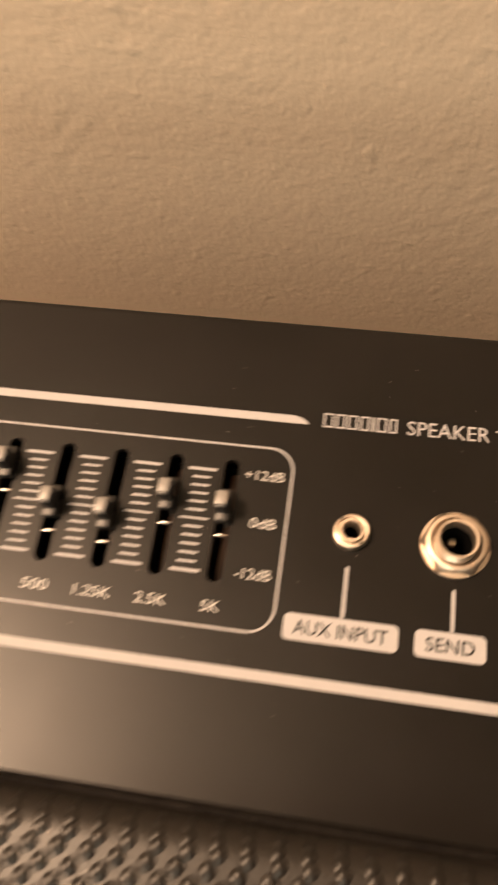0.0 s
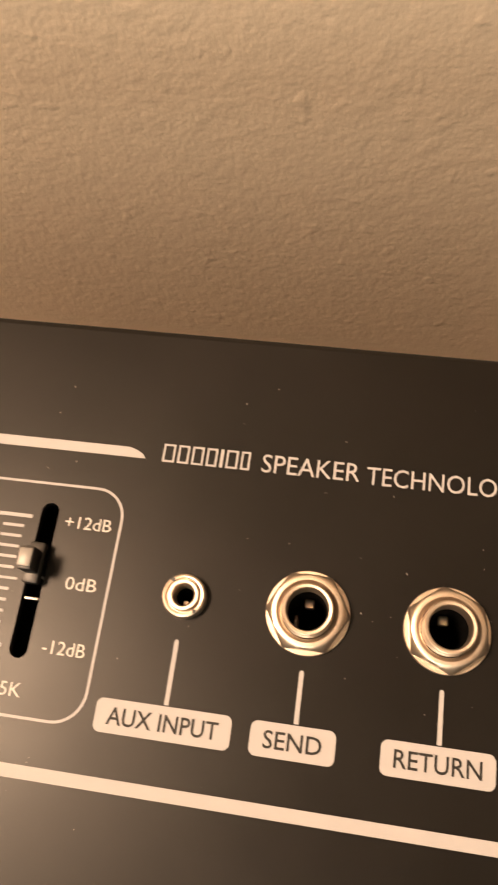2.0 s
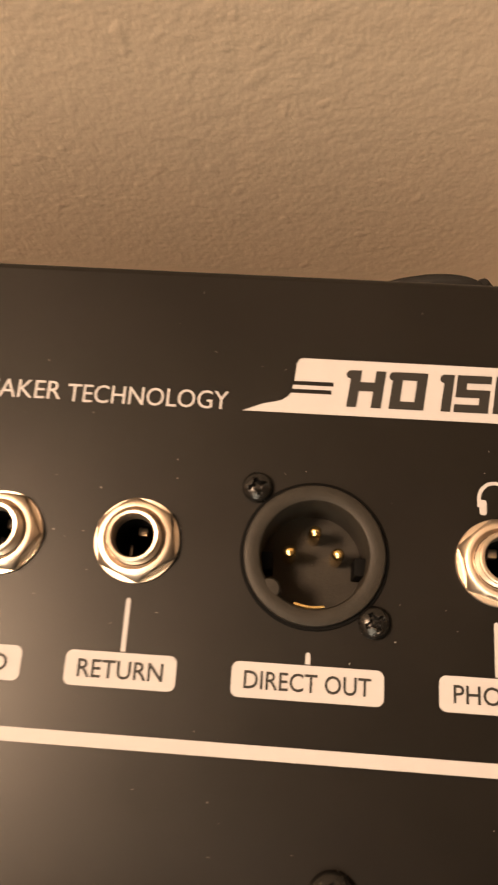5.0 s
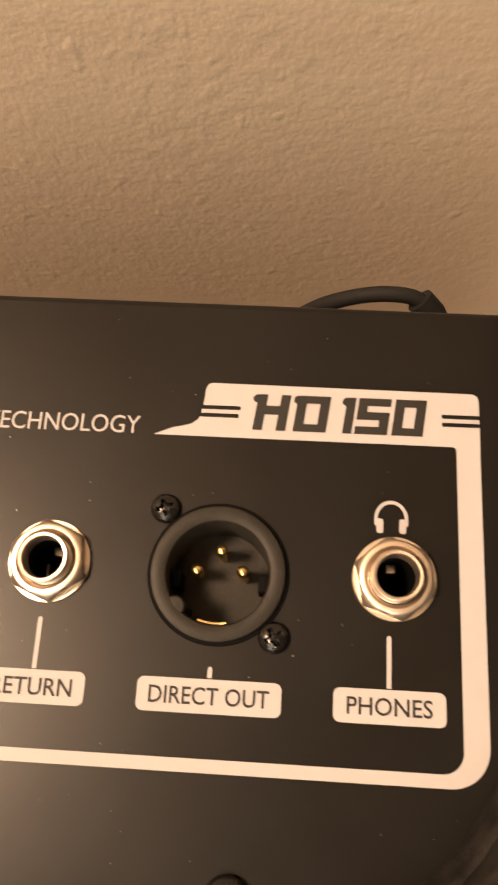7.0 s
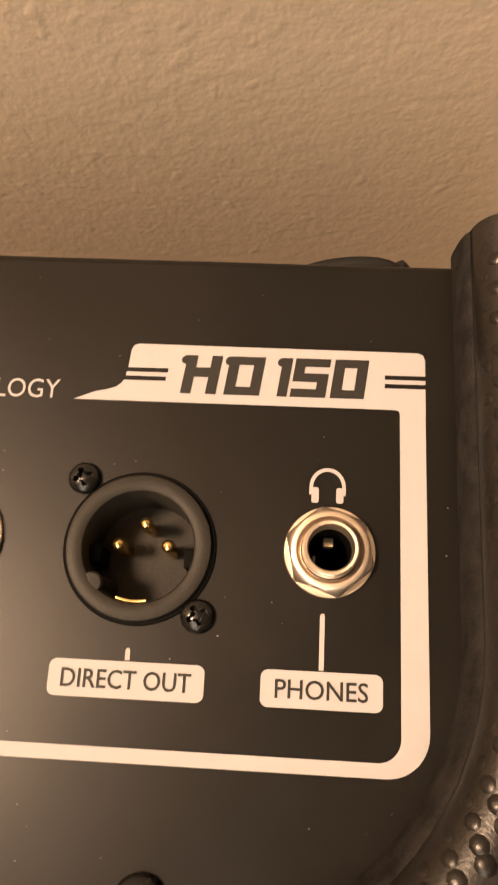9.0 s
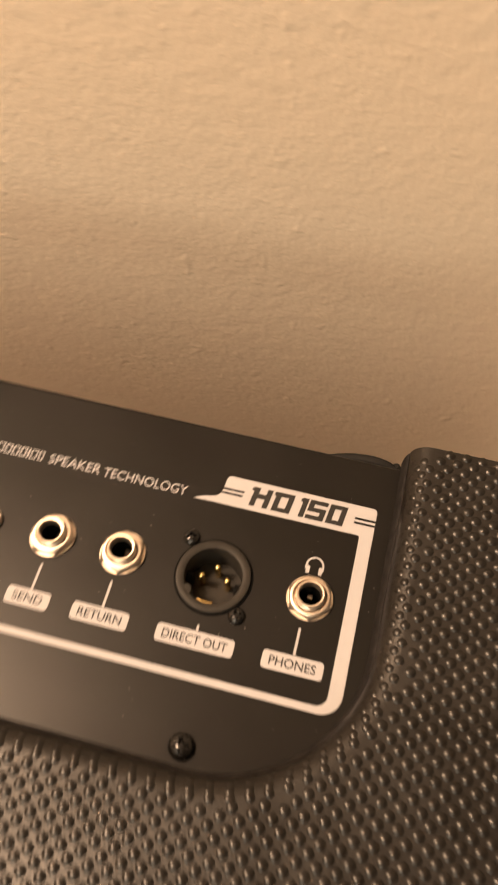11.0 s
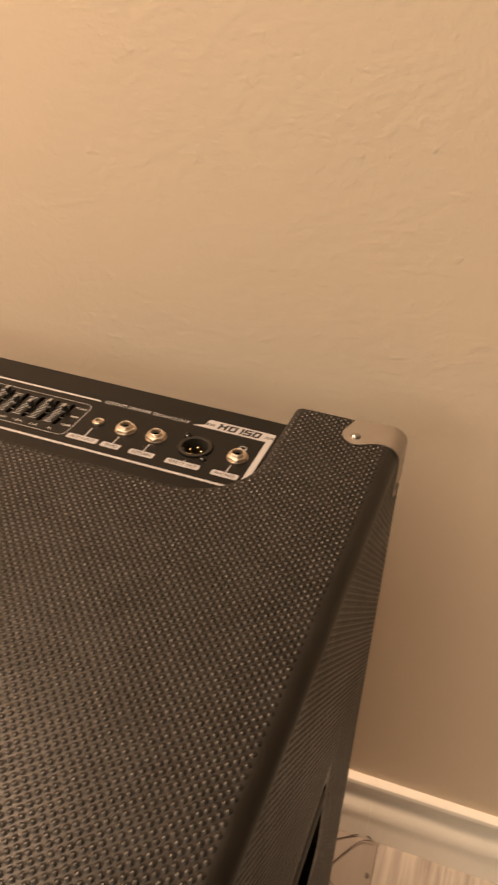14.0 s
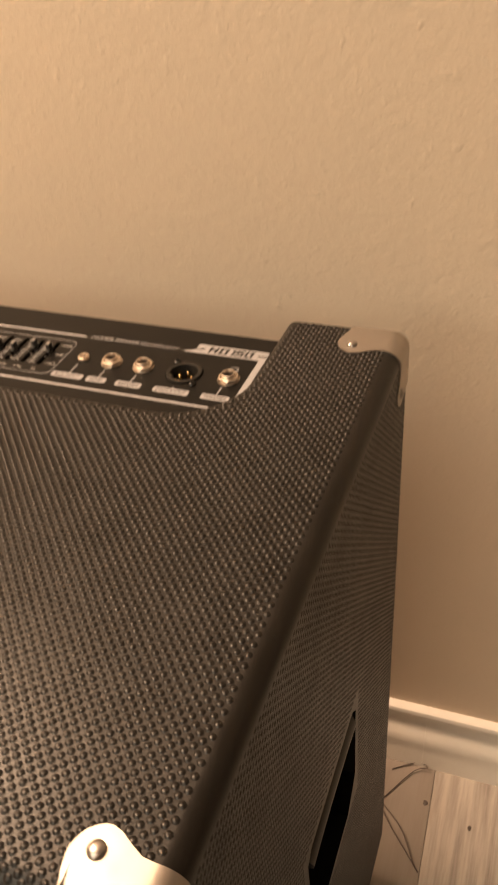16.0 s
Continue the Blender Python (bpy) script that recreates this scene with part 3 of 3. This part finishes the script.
printed("frame_line", frame_line)
printed("top_line", lambda bm: sheet(bm, [(-360.0, 26.2), (-90.3, 26.2), (-91.0, 27.1), (-92.2, 27.8), (-93.8, 28.3), (-360.0, 28.5)]))


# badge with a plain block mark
def badge(bm):
    out = [(-14.3, 25.6)] + [(-10.5, 27.2), (-8.6, 27.6), (-7.0, 28.1), (-6.0, 28.9)]
    left = [(-5.6, 29.55), (1.9, 29.55), (1.9, 30.35), (-5.35, 30.35), (-5.25, 31.15), (2.2, 31.15), (2.2, 31.95), (-5.05, 31.95)]
    up = [(-4.75, 35.4), (-4.3, 36.3), (-3.5, 36.6)]
    right = [(46.4, 36.3), (47.3, 35.9), (47.65, 34.9), (47.65, 31.9), (40.6, 31.9), (40.6, 31.1), (47.65, 31.1), (47.65, 30.3), (40.6, 30.3), (40.6, 29.5), (47.65, 29.5), (47.65, 24.7), (43.2, 24.7), (43.0, 25.3), (42.4, 25.5)]
    sheet(bm, out + left + up + right)


printed("badge", badge)


def block_mark(bm):
    """Five slanted heavy blocks, some open in the middle, three with a rounded spur at the top."""
    def slant(u, v):
        return u + (v - 27.3) * 0.135, v
    v0, v1, t, h = 27.3, 34.6, 1.85, 1.55
    for u0, u1, kind, spur in ((4.6, 10.9, "u", 1.0), (12.3, 18.6, "o", 0.8), (21.7, 23.45, "i", 0.9), (24.0, 30.2, "s", 0), (31.0, 36.9, "o", 0)):
        bars = {"i": [(u0, u1, v0, v1)], "o": [(u0, u0 + t, v0, v1), (u1 - t, u1, v0, v1), (u0 + t, u1 - t, v0, v0 + h), (u0 + t, u1 - t, v1 - h, v1)],
                "u": [(u0, u0 + t, v0, v1), (u1 - t, u1, v0, v1), (u0 + t, u1 - t, v0 + 3.2, v0 + 5.0)],
                "s": [(u0, u1, v0, v0 + h), (u0, u1, v1 - h, v1), (u0, u1, v0 + 2.9, v0 + 4.5), (u0, u0 + t, v0 + 4.5, v1 - h), (u1 - t, u1, v0 + h, v0 + 2.9)]}[kind]
        for a, b, c, d in bars:
            sheet(bm, [slant(a, c), slant(b, c), slant(b, d), slant(a, d)], 0.22)
        if spur:
            arc = [(u0 + 0.05 - spur * math.sin(radians(a)), v1 - 0.85 + 0.85 * math.cos(radians(a))) for a in range(0, 181, 20)]
            sheet(bm, [slant(*q) for q in arc], 0.22)


printed("badge_mark", block_mark, INK, "dark block mark on the badge")


# a short row of plain upright marks, then the words
mark_u = -87.0
for wdt in (2.4, 2.2, 2.3, 2.1, 0.6, 2.3, 1.8):
    def mark(bm):
        o = [(mark_u, 25.95), (mark_u + wdt, 25.95), (mark_u + wdt, 29.7), (mark_u, 29.7)]
        if wdt < 1:
            sheet(bm, o)
            return
        a = [bm.verts.new(W(*q, 0.12)) for q in o]
        b = [bm.verts.new(W(u, v, 0.12)) for u, v in ((mark_u + 0.4, 26.35), (mark_u + wdt - 0.4, 26.35), (mark_u + wdt - 0.4, 29.3), (mark_u + 0.4, 29.3))]
        for k in range(4):
            m = (k + 1) % 4
            bm.faces.new((a[k], a[m], b[m], b[k]))
    printed("printed_mark", mark)
    mark_u += wdt + 0.6
lettering("SPEAKER", -67.3, 25.9, 18.8, 3.7, parent=panel)
lettering("TECHNOLOGY", -47.2, 25.6, 30.2, 3.6, parent=panel)

# pill-shaped labels, each with its leader line and its word
for word, u0, u1, stem_u, stem_top, in_u in (("AUX INPUT", -90.4, -66.2, -78.1, -7.2, 2.2), ("SEND", -62.9, -48.3, -55.3, -9.6, 2.3), ("RETURN", -40.8, -22.0, -31.3, -9.6, 2.2),
                                       ("DIRECT OUT", -12.8, 12.3, -0.3, -16.6, 2.1), ("PHONES", 21.2, 40.4, 30.7, -9.7, 2.3)):
    printed("label_plate", lambda bm: sheet(bm, rounded(u0, u1, -24.4, -18.7, 1.25)))
    printed("leader_line", lambda bm: sheet(bm, [(stem_u - 0.4, -18.5), (stem_u + 0.4, -18.5), (stem_u + 0.4, stem_top - 0.4), (stem_u + 0.2, stem_top), (stem_u - 0.2, stem_top), (stem_u - 0.4, stem_top - 0.4)]), PRINT)
    lettering(word, u0 + in_u, -23.0, u1 - u0 - 2 * in_u, 2.95, 0.22, INK, panel, bold=0.008)


def headphone_icon(bm):
    arc = [(31.05 + 2.75 * math.cos(a), 11.3 + 3.0 * math.sin(a)) for a in [math.pi * (k / 16) for k in range(17)]]
    ribbon(bm, [(33.8, 9.9)] + arc + [(28.3, 9.9)], 0.32)
    sheet(bm, rounded(32.5, 33.75, 8.5, 11.2, 0.4, 3), 0.16)
    sheet(bm, rounded(28.35, 29.6, 8.5, 11.2, 0.4, 3), 0.16)


printed("headphone_icon", headphone_icon)


# the equaliser's print
def eq_outline(bm):
    o, i = rounded(-201.4, -92.3, -24.3, 19.3, 6.0, 8), rounded(-200.9, -92.8, -23.8, 18.8, 5.5, 8)
    a, b = [bm.verts.new(W(u, v, 0.12)) for u, v in o], [bm.verts.new(W(u, v, 0.12)) for u, v in i]
    for k in range(len(a)):
        m = (k + 1) % len(a)
        bm.faces.new((a[k], a[m], b[m], b[k]))


printed("equaliser_outline", eq_outline)
for c in [(a + b) / 2 for a, b in zip(SLOTS, SLOTS[1:])]:
    for k in range(13):
        v = 12.1 - 24.4 * k / 12
        hw, ht = (3.35, 0.24 if k == 6 else 0.36) if k in (0, 6, 12) else (2.15, 0.28)
        printed("tick", lambda bm: sheet(bm, rounded(c - hw, c + hw, v - ht, v + ht, 0.15, 2)))
for word, u, v, wd in (("+12dB", -103.5, 10.7, 9.2), ("0dB", -100.8, -0.9, 6.0), ("-12dB", -102.4, -12.7, 8.0)):
    lettering(word, u, v, wd, 2.4, mat=PRINT_GREY, parent=panel)
    printed("scale_mark", lambda bm: sheet(bm, [(-292.8 - u - wd, v), (-292.8 - u, v), (-292.8 - u, v + 1.8), (-292.8 - u - wd, v + 1.8)]), PRINT_GREY)
for word, s, wd in (("5K", SLOTS[0], 4.0), ("2.5K", SLOTS[1], 7.0), ("1.25K", SLOTS[2], 8.4), ("500", SLOTS[3], 6.0)):
    lettering(word, s - wd / 2 + 0.3, -20.8, wd, 2.4, mat=PRINT_GREY, parent=panel)
for s in SLOTS[4:]:
    printed("scale_mark", lambda bm: sheet(bm, [(s - 2.8, -20.6), (s + 2.8, -20.6), (s + 2.8, -18.7), (s - 2.8, -18.7)]), PRINT_GREY)
for ku, kv in KNOBS:
    printed("label_plate", lambda bm: sheet(bm, rounded(ku - 11, ku + 11, -24.4, -18.7, 1.25)))
    for a in [radians(-50 + 28 * k) for k in range(11)]:
        printed("tick", lambda bm: sheet(bm, [(ku + r * math.cos(a + q), kv + r * math.sin(a + q)) for r, q in ((11.2, -0.02), (12.6, -0.02), (12.6, 0.02), (11.2, 0.02))]))

# ---------------------------------------------------------------- sockets, screws, sliders, knobs


def jack_socket(cx, cy, turn):
    """6.35 mm jack: threaded bushing, chamfered hex nut, dark bore with a contact."""
    bm = bmesh.new()
    thread = []
    h = 1.8
    while h < 4.3:
        thread += [(4.62, h), (4.40, h + 0.18)]
        h += 0.36
    lathe(bm, (cx, cy, 0), thread + [(4.6, 4.5), (4.5, 4.85), (4.3, 5.0), (3.85, 4.95), (3.62, 4.6), (3.55, 2.5), (3.55, -1.0)], 44)
    bush = part("jack_socket", bm, NICKEL, amp, "nickel-plated jack socket")
    bm = bmesh.new()
    hexa = lambda a: 6.6 / math.cos(((a + turn) % (math.pi / 3)) - math.pi / 6)
    lathe(bm, (cx, cy, 0), [(7.55, 0.02), (7.55, 0.35), (7.45, 0.5), (6.3, 0.52)], 96)
    lathe(bm, (cx, cy, 0), [(7.5, 0.5), (7.5, 1.2), (7.2, 1.75), (6.75, 2.3), (6.35, 2.75), (6.1, 2.85), (5.5, 2.85), (5.15, 2.6), (4.8, 2.1), (4.7, 1.6)], 96, limit=hexa)
    part("hex_nut", bm, NICKEL, bush, "nickel hexagonal nut and washer")
    bm = bmesh.new()
    lathe(bm, (cx, cy, 0), [(3.54, 1.6), (3.5, 1.0), (3.45, -19.0), (0.1, -19.0)], 32)
    part("bore", bm, HOLE, bush, "dark socket bore")
    bm = bmesh.new()
    pbox(bm, cx - 0.9, cx + 0.9, cy + 1.6, cy + 3.3, -7.0, -4.6, 0.3)
    part("contact", bm, NICKEL, bush, "metal contact spring")
    bm = bmesh.new()
    pbox(bm, cx - 2.6, cx - 2.1, cy - 2.4, cy + 0.4, -15.0, -7.0, 0.15)
    pbox(bm, cx - 0.5, cx + 0.1, cy - 3.0, cy - 2.4, -15.0, -6.0, 0.15)
    part("contact_leaf", bm, NICKEL_DULL, bush, "thin metal contact leaves deep in the bore")


for (cx, cy), tn in zip(JACKS, [radians(3.75 * k) for k in (0, 6, 5)]):
    jack_socket(cx, cy, tn)


def mini_socket(cx, cy):
    bm = bmesh.new()
    lathe(bm, (cx, cy, 0), [(4.05, 0.0), (4.05, 1.5), (3.85, 1.85), (3.5, 2.0), (3.25, 1.95), (3.1, 1.6), (2.95, 1.6), (2.9, 2.3), (2.7, 2.6), (2.2, 2.6), (1.95, 2.3), (1.8, 1.2), (1.75, -1.0)], 44)
    ob = part("mini_jack_socket", bm, NICKEL, amp, "small nickel-plated mini jack socket with slotted ring nut")
    bm = bmesh.new()
    lathe(bm, (cx, cy, 0), [(1.75, -0.8), (1.7, -1.0), (1.7, -12.0), (0.05, -12.0)], 24)
    part("bore", bm, HOLE, ob, "dark socket bore")
    # dark blocks in place of cut slots, their shade given as colour
    bm = bmesh.new()
    for a in (2.3, 2.3 + math.pi):
        u, v = cx + 3.55 * math.cos(a), cy + 3.55 * math.sin(a)
        pbox(bm, u - 0.35, u + 0.35, v - 0.35, v + 0.35, 1.2, 2.03)
    part("nut_slot_shade", bm, DARK, ob, "dark blocks standing for the shaded slots of the ring nut")
    bm = bmesh.new()
    pbox(bm, cx - 0.45, cx + 0.45, cy - 1.3, cy - 0.5, -4.0, -1.2, 0.2)
    part("contact", bm, NICKEL, ob, "metal contact spring")


mini_socket(*AUX)


def xlr_socket(cx, cy):
    """Round three-pin connector let into the panel."""
    bm = bmesh.new()
    lathe(bm, (cx, cy, 0), [(12.2, 0.02), (12.2, 1.0), (12.05, 1.35), (11.7, 1.5), (9.9, 1.5), (9.5, 1.3), (9.25, 0.8), (9.1, -11.0)], 72)
    ob = part("microphone_socket", bm, XLR_PLASTIC, amp, "black round three-pin balanced output socket")
    # black ring added as the flange's shadow line on the panel
    bm = bmesh.new()
    lathe(bm, (cx, cy, 0), [(12.85, 0.03), (12.85, 0.3), (12.7, 0.4), (12.2, 0.4)], 72)
    part("flange_shade_ring", bm, HOLE, ob, "thin black ring standing for the shadow round the flange")
    bm = bmesh.new()
    lathe(bm, (cx, cy, 0), [(9.5, -10.8), (5.0, -10.8), (0.05, -10.8)], 48)
    part("insert", bm, XLR_PLASTIC, ob, "dusty black pin insert")
    for du, dv in ((0.1, 4.7), (-4.3, 0.9), (4.3, 0.9)):
        bm = bmesh.new()
        lathe(bm, (cx + du, cy + dv, 0), [(1.15, -10.8), (1.15, -3.2), (1.0, -2.7), (0.65, -2.35), (0.05, -2.2)], 20)
        part("pin", bm, GOLD, ob, "gold-plated contact pin")
    # solid black blocks: the notches' shade as colour, nothing is cut out
    for du, dv, sx, sy in ((-8.5, -0.9, 1.3, 1.6), (8.5, -1.1, 1.3, 1.6)):
        bm = bmesh.new()
        pbox(bm, cx + du - sx, cx + du + sx, cy + dv - sy, cy + dv + sy, -10.5, -3.0, 0.2)
        part("notch_shade_block", bm, HOLE, ob, "black block standing for a shaded side recess")
    bm = bmesh.new()
    lathe(bm, (cx - 7.3, cy - 6.3, 0), [(1.9, -10.8), (1.9, 0.9), (1.6, 1.35), (0.05, 1.46)], 24)
    part("key", bm, XLR_PLASTIC, ob, "rounded polarising key at the rim")
    bm = bmesh.new()
    pts = [W(cx + 8.95 * math.cos(radians(a)), cy + 8.95 * math.sin(radians(a)), 0.7) for a in range(250, 284, 3)]
    tube(bm, pts, 0.00028, 8)
    part("retaining_clip", bm, GOLD, ob, "bright brass clip edge")


xlr_socket(*XLR)


def phillips_screw(cx, cy, r, turn, h0=0.0):
    """Pan-head screw with a cross recess."""
    bm = bmesh.new()
    n = 34
    vs = {}
    c, s = math.cos(turn), math.sin(turn)
    for i in range(n + 1):
        for j in range(n + 1):
            x, y = (2 * i / n - 1), (2 * j / n - 1)
            # square to disc
            u, v = x * math.sqrt(1 - y * y / 2), y * math.sqrt(1 - x * x / 2)
            d = math.hypot(u, v)
            h = 0.62 * math.sqrt(max(0.0, 1 - (d * 0.985) ** 2)) + 0.12
            a, b = u * c + v * s, -u * s + v * c
            k = max(min((0.60 - abs(a)) / 0.10, (0.15 - abs(b)) / 0.06), min((0.60 - abs(b)) / 0.10, (0.15 - abs(a)) / 0.06), min((0.25 - abs(a)) / 0.08, (0.25 - abs(b)) / 0.08))
            h -= 0.42 * max(0.0, min(1.0, k))
            vs[i, j] = bm.verts.new(W(cx + u * r, cy + v * r, h0 + h * r))
    for i in range(n):
        for j in range(n):
            bm.faces.new((vs[i, j], vs[i + 1, j], vs[i + 1, j + 1], vs[i, j + 1]))
    lathe(bm, (cx, cy, h0), [(r, 0.0), (r, 0.24 * r)], 40)
    return part("screw", bm, BLACK_METAL, amp, "black cross-head screw")


phillips_screw(-10.5, 11.1, 2.75, 0.35)
phillips_screw(10.5, -11.1, 2.75, 0.5)
phillips_screw(4.8, -52.4, 3.9, 0.2)


def slider(s, v):
    """A fader: dark trough, stem, and a black cap with a grey top."""
    bm = bmesh.new()
    pbox(bm, s - 2.6, s + 2.6, -15.4, 16.4, -9.0, -8.4)
    for a, b in ((s - 3.0, s - 2.5), (s + 2.5, s + 3.0)):
        pbox(bm, a, b, -15.4, 16.4, -9.0, -1.7)
    trough = part("slider", bm, HOLE, amp, "black slide control of the equaliser")
    bm = bmesh.new()
    pbox(bm, s - 0.9, s + 0.9, -13.5, 14.5, -8.3, -8.0)
    part("track", bm, COPPER, trough, "brown resistive track")
    bm = bmesh.new()
    pbox(bm, s - 0.6, s + 0.6, v - 1.8, v + 1.8, -8.0, 2.0)
    part("stem", bm, NICKEL_DULL, trough, "metal stem")
    bm = bmesh.new()
    pbox(bm, s - 1.6, s + 1.6, v - 3.9, v + 3.9, 0.5, 2.6, 0.5)
    pbox(bm, s - 1.35, s + 1.35, v - 2.2, v + 2.2, 2.0, 6.6, 0.4)
    cap = part("cap", bm, DARK, trough, "black plastic slider cap")
    bm = bmesh.new()
    pbox(bm, s - 1.3, s + 1.3, v - 1.7, v + 1.7, 6.3, 7.2, 0.3)
    part("cap_top", bm, CAP_GREY, trough, "pale grey top of the cap")
    bm = bmesh.new()
    pbox(bm, s - 1.4, s + 1.4, v - 6.5, v - 6.0, -1.4, -0.5, 0.1)
    part("guide_edge", bm, RIVET, trough, "bright metal edge of the slider's guide")


for s, v in zip(SLOTS, SLIDES):
    slider(s, v)


def knob(cx, cy):
    bm = bmesh.new()
    lobes = lambda a: 7.6 + 0.35 * math.cos(18 * a)
    lathe(bm, (cx, cy, 0), [(9.2, 0.6), (9.2, 1.6), (8.6, 2.2)], 72)
    lathe(bm, (cx, cy, 0), [(8.6, 2.2), (7.9, 3.0), (7.6, 12.0), (7.2, 13.2), (6.4, 13.8), (0.1, 13.8)], 72, limit=lobes)
    ob = part("knob", bm, DARK, amp, "black fluted control knob")
    bm = bmesh.new()
    lathe(bm, (cx, cy, 0), [(6.0, 13.7), (6.0, 14.1), (5.7, 14.3), (0.1, 14.3)], 40)
    part("knob_cap", bm, CAP_GREY, ob, "pale grey disc on the knob")
    bm = bmesh.new()
    pbox(bm, cx - 0.4, cx + 0.4, cy + 2.0, cy + 6.8, 14.1, 14.5, 0.1)
    part("pointer", bm, PRINT, ob, "white pointer line")


for ku, kv in KNOBS:
    knob(ku, kv)


def dust_flecks():
    """Pale specks of dust scattered over the panel."""
    rng = random.Random(11)
    verts, faces = [], []
    for k in range(95):
        u, v = rng.uniform(-150, 48), rng.uniform(-50, 50)
        if k < 14:
            u, v = [(-72, 39.7), (-66, 43.5), (-15.1, -40.5), (-46, 1.5), (-12, 12.5), (-2, 14.5), (-25, 12), (-38.5, 9.5), (-34, -14), (-20, 37), (51.0, 8.5), (50.6, 0.5), (14, -14), (-90, -40)][k]
        r = rng.uniform(0.06, 0.12) if k < 14 else rng.uniform(0.03, 0.09)
        e, a = rng.uniform(1.0, 2.2), rng.uniform(0, 3.14)
        if k % 16 == 5:
            r, e = 0.035, 8.0
        k0 = len(verts)
        for m in range(5):
            b = 2 * math.pi * m / 5
            x, y = r * e * math.cos(b), r * math.sin(b)
            verts.append(W(u + x * math.cos(a) - y * math.sin(a), v + x * math.sin(a) + y * math.cos(a), 0.28))
        verts.append(W(u, v, 0.36))
        faces += [(k0 + m, k0 + (m + 1) % 5, k0 + 5) for m in range(5)]
    at = root_place(panel)
    me = bpy.data.meshes.new("dust_flecks")
    me.from_pydata([q - at for q in verts], [], faces)
    me.materials.append(DUST)
    ob = new("dust_flecks", me)
    ob.parent = panel
    tagged(ob, "scattered pale dust specks", kind="stuff")


dust_flecks()

# ---------------------------------------------------------------- cables
mains = thing("power_cable", (-0.01, 0.10, 0.0), "black power cable looping up behind the amplifier", "cable")
bm = bmesh.new()
tube(bm, spline([(-0.02, 0.150, 0.006), (-0.03, 0.148, 0.20), (-0.02, 0.138, 0.50), (-0.004, 0.128, 0.600), (0.015, 0.125, 0.642), (0.031, 0.123, 0.6602), (0.047, 0.122, 0.6668), (0.059, 0.120, 0.6652), (0.068, 0.114, 0.654), (0.072, 0.100, 0.640), (0.074, 0.0625, 0.630)], 8), 0.0030, 12)
cord = part("cord", bm, RUBBER, mains, "black rubber cord")
bm = bmesh.new()
box(bm, (0.062, 0.056, 0.614), (0.086, 0.106, 0.645), 0.005)
tube(bm, [Vector((0.0580, 0.1203, 0.6660)), Vector((0.0630, 0.1172, 0.6620)), Vector((0.0680, 0.1135, 0.6540)), Vector((0.071, 0.104, 0.644))], 0.0052, 12)
part("plug", bm, RUBBER, mains, "moulded black plug")

for pts in ([(0.118, 0.155, 0.002), (0.150, 0.205, 0.004), (0.168, 0.212, 0.010), (0.152, 0.219, 0.004), (0.120, 0.200, 0.002)],
            [(0.112, 0.150, 0.002), (0.135, 0.120, 0.006), (0.160, 0.095, 0.004), (0.181, 0.074, 0.002), (0.172, 0.085, 0.003), (0.150, 0.118, 0.010), (0.118, 0.148, 0.003)]):
    bm = bmesh.new()
    tube(bm, spline(pts, 10), 0.0008, 6)
    tagged(part("loose_wire", bm, HAIR, None), "thin dark loose wire loop lying on the floor", "wire")

# two dark chips of debris on the planks
for k, (x, y) in enumerate(((0.1735, 0.166), (0.2350, 0.150))):
    bm = bmesh.new()
    rg = random.Random(20 + k)
    ring = [bm.verts.new((x + (0.0016 + 0.0026 * rg.random()) * math.cos(a), y + (0.002 + 0.004 * rg.random()) * math.sin(a), 0.0006)) for a in [2 * math.pi * i / 9 for i in range(9)]]
    tip = bm.verts.new((x, y, 0.0022))
    for i in range(9):
        bm.faces.new((ring[i], ring[(i + 1) % 9], tip))
    tagged(part("debris_chip", bm, HAIR, None), "small dark chip of debris lying on the floor", "debris", "debris on the floor")

# ---------------------------------------------------------------- floor planks
PW = 0.178
rng = random.Random(3)
plank_meshes = {}


def plank_mesh(length, mat):
    if (length, mat.name) not in plank_meshes:
        bm = bmesh.new()
        box(bm, (0.0003, 0.0002, -0.004), (PW - 0.0003, length - 0.0002, 0.0), 0.0008, 1)
        me = bpy.data.meshes.new("plank")
        bm.to_mesh(me)
        bm.free()
        me.materials.append(mat)
        plank_meshes[length, mat.name] = me
    return plank_meshes[length, mat.name]


for i in range(-23, 31):
    y = -4.92 + rng.choice((-0.25, -0.5, -0.75, -0.95))
    while y < 0.0:
        length = 1.22 if y + 1.22 < 0.11 else round(0.11 - y, 2)
        ob = new("plank", plank_mesh(length, PLANK_DARK if (i * i + 3 * i) % 7 == 5 else PLANK))
        ob.parent = floor
        ob.matrix_world = room @ pose(0.178 + i * PW, y, 0)
        y += 1.22
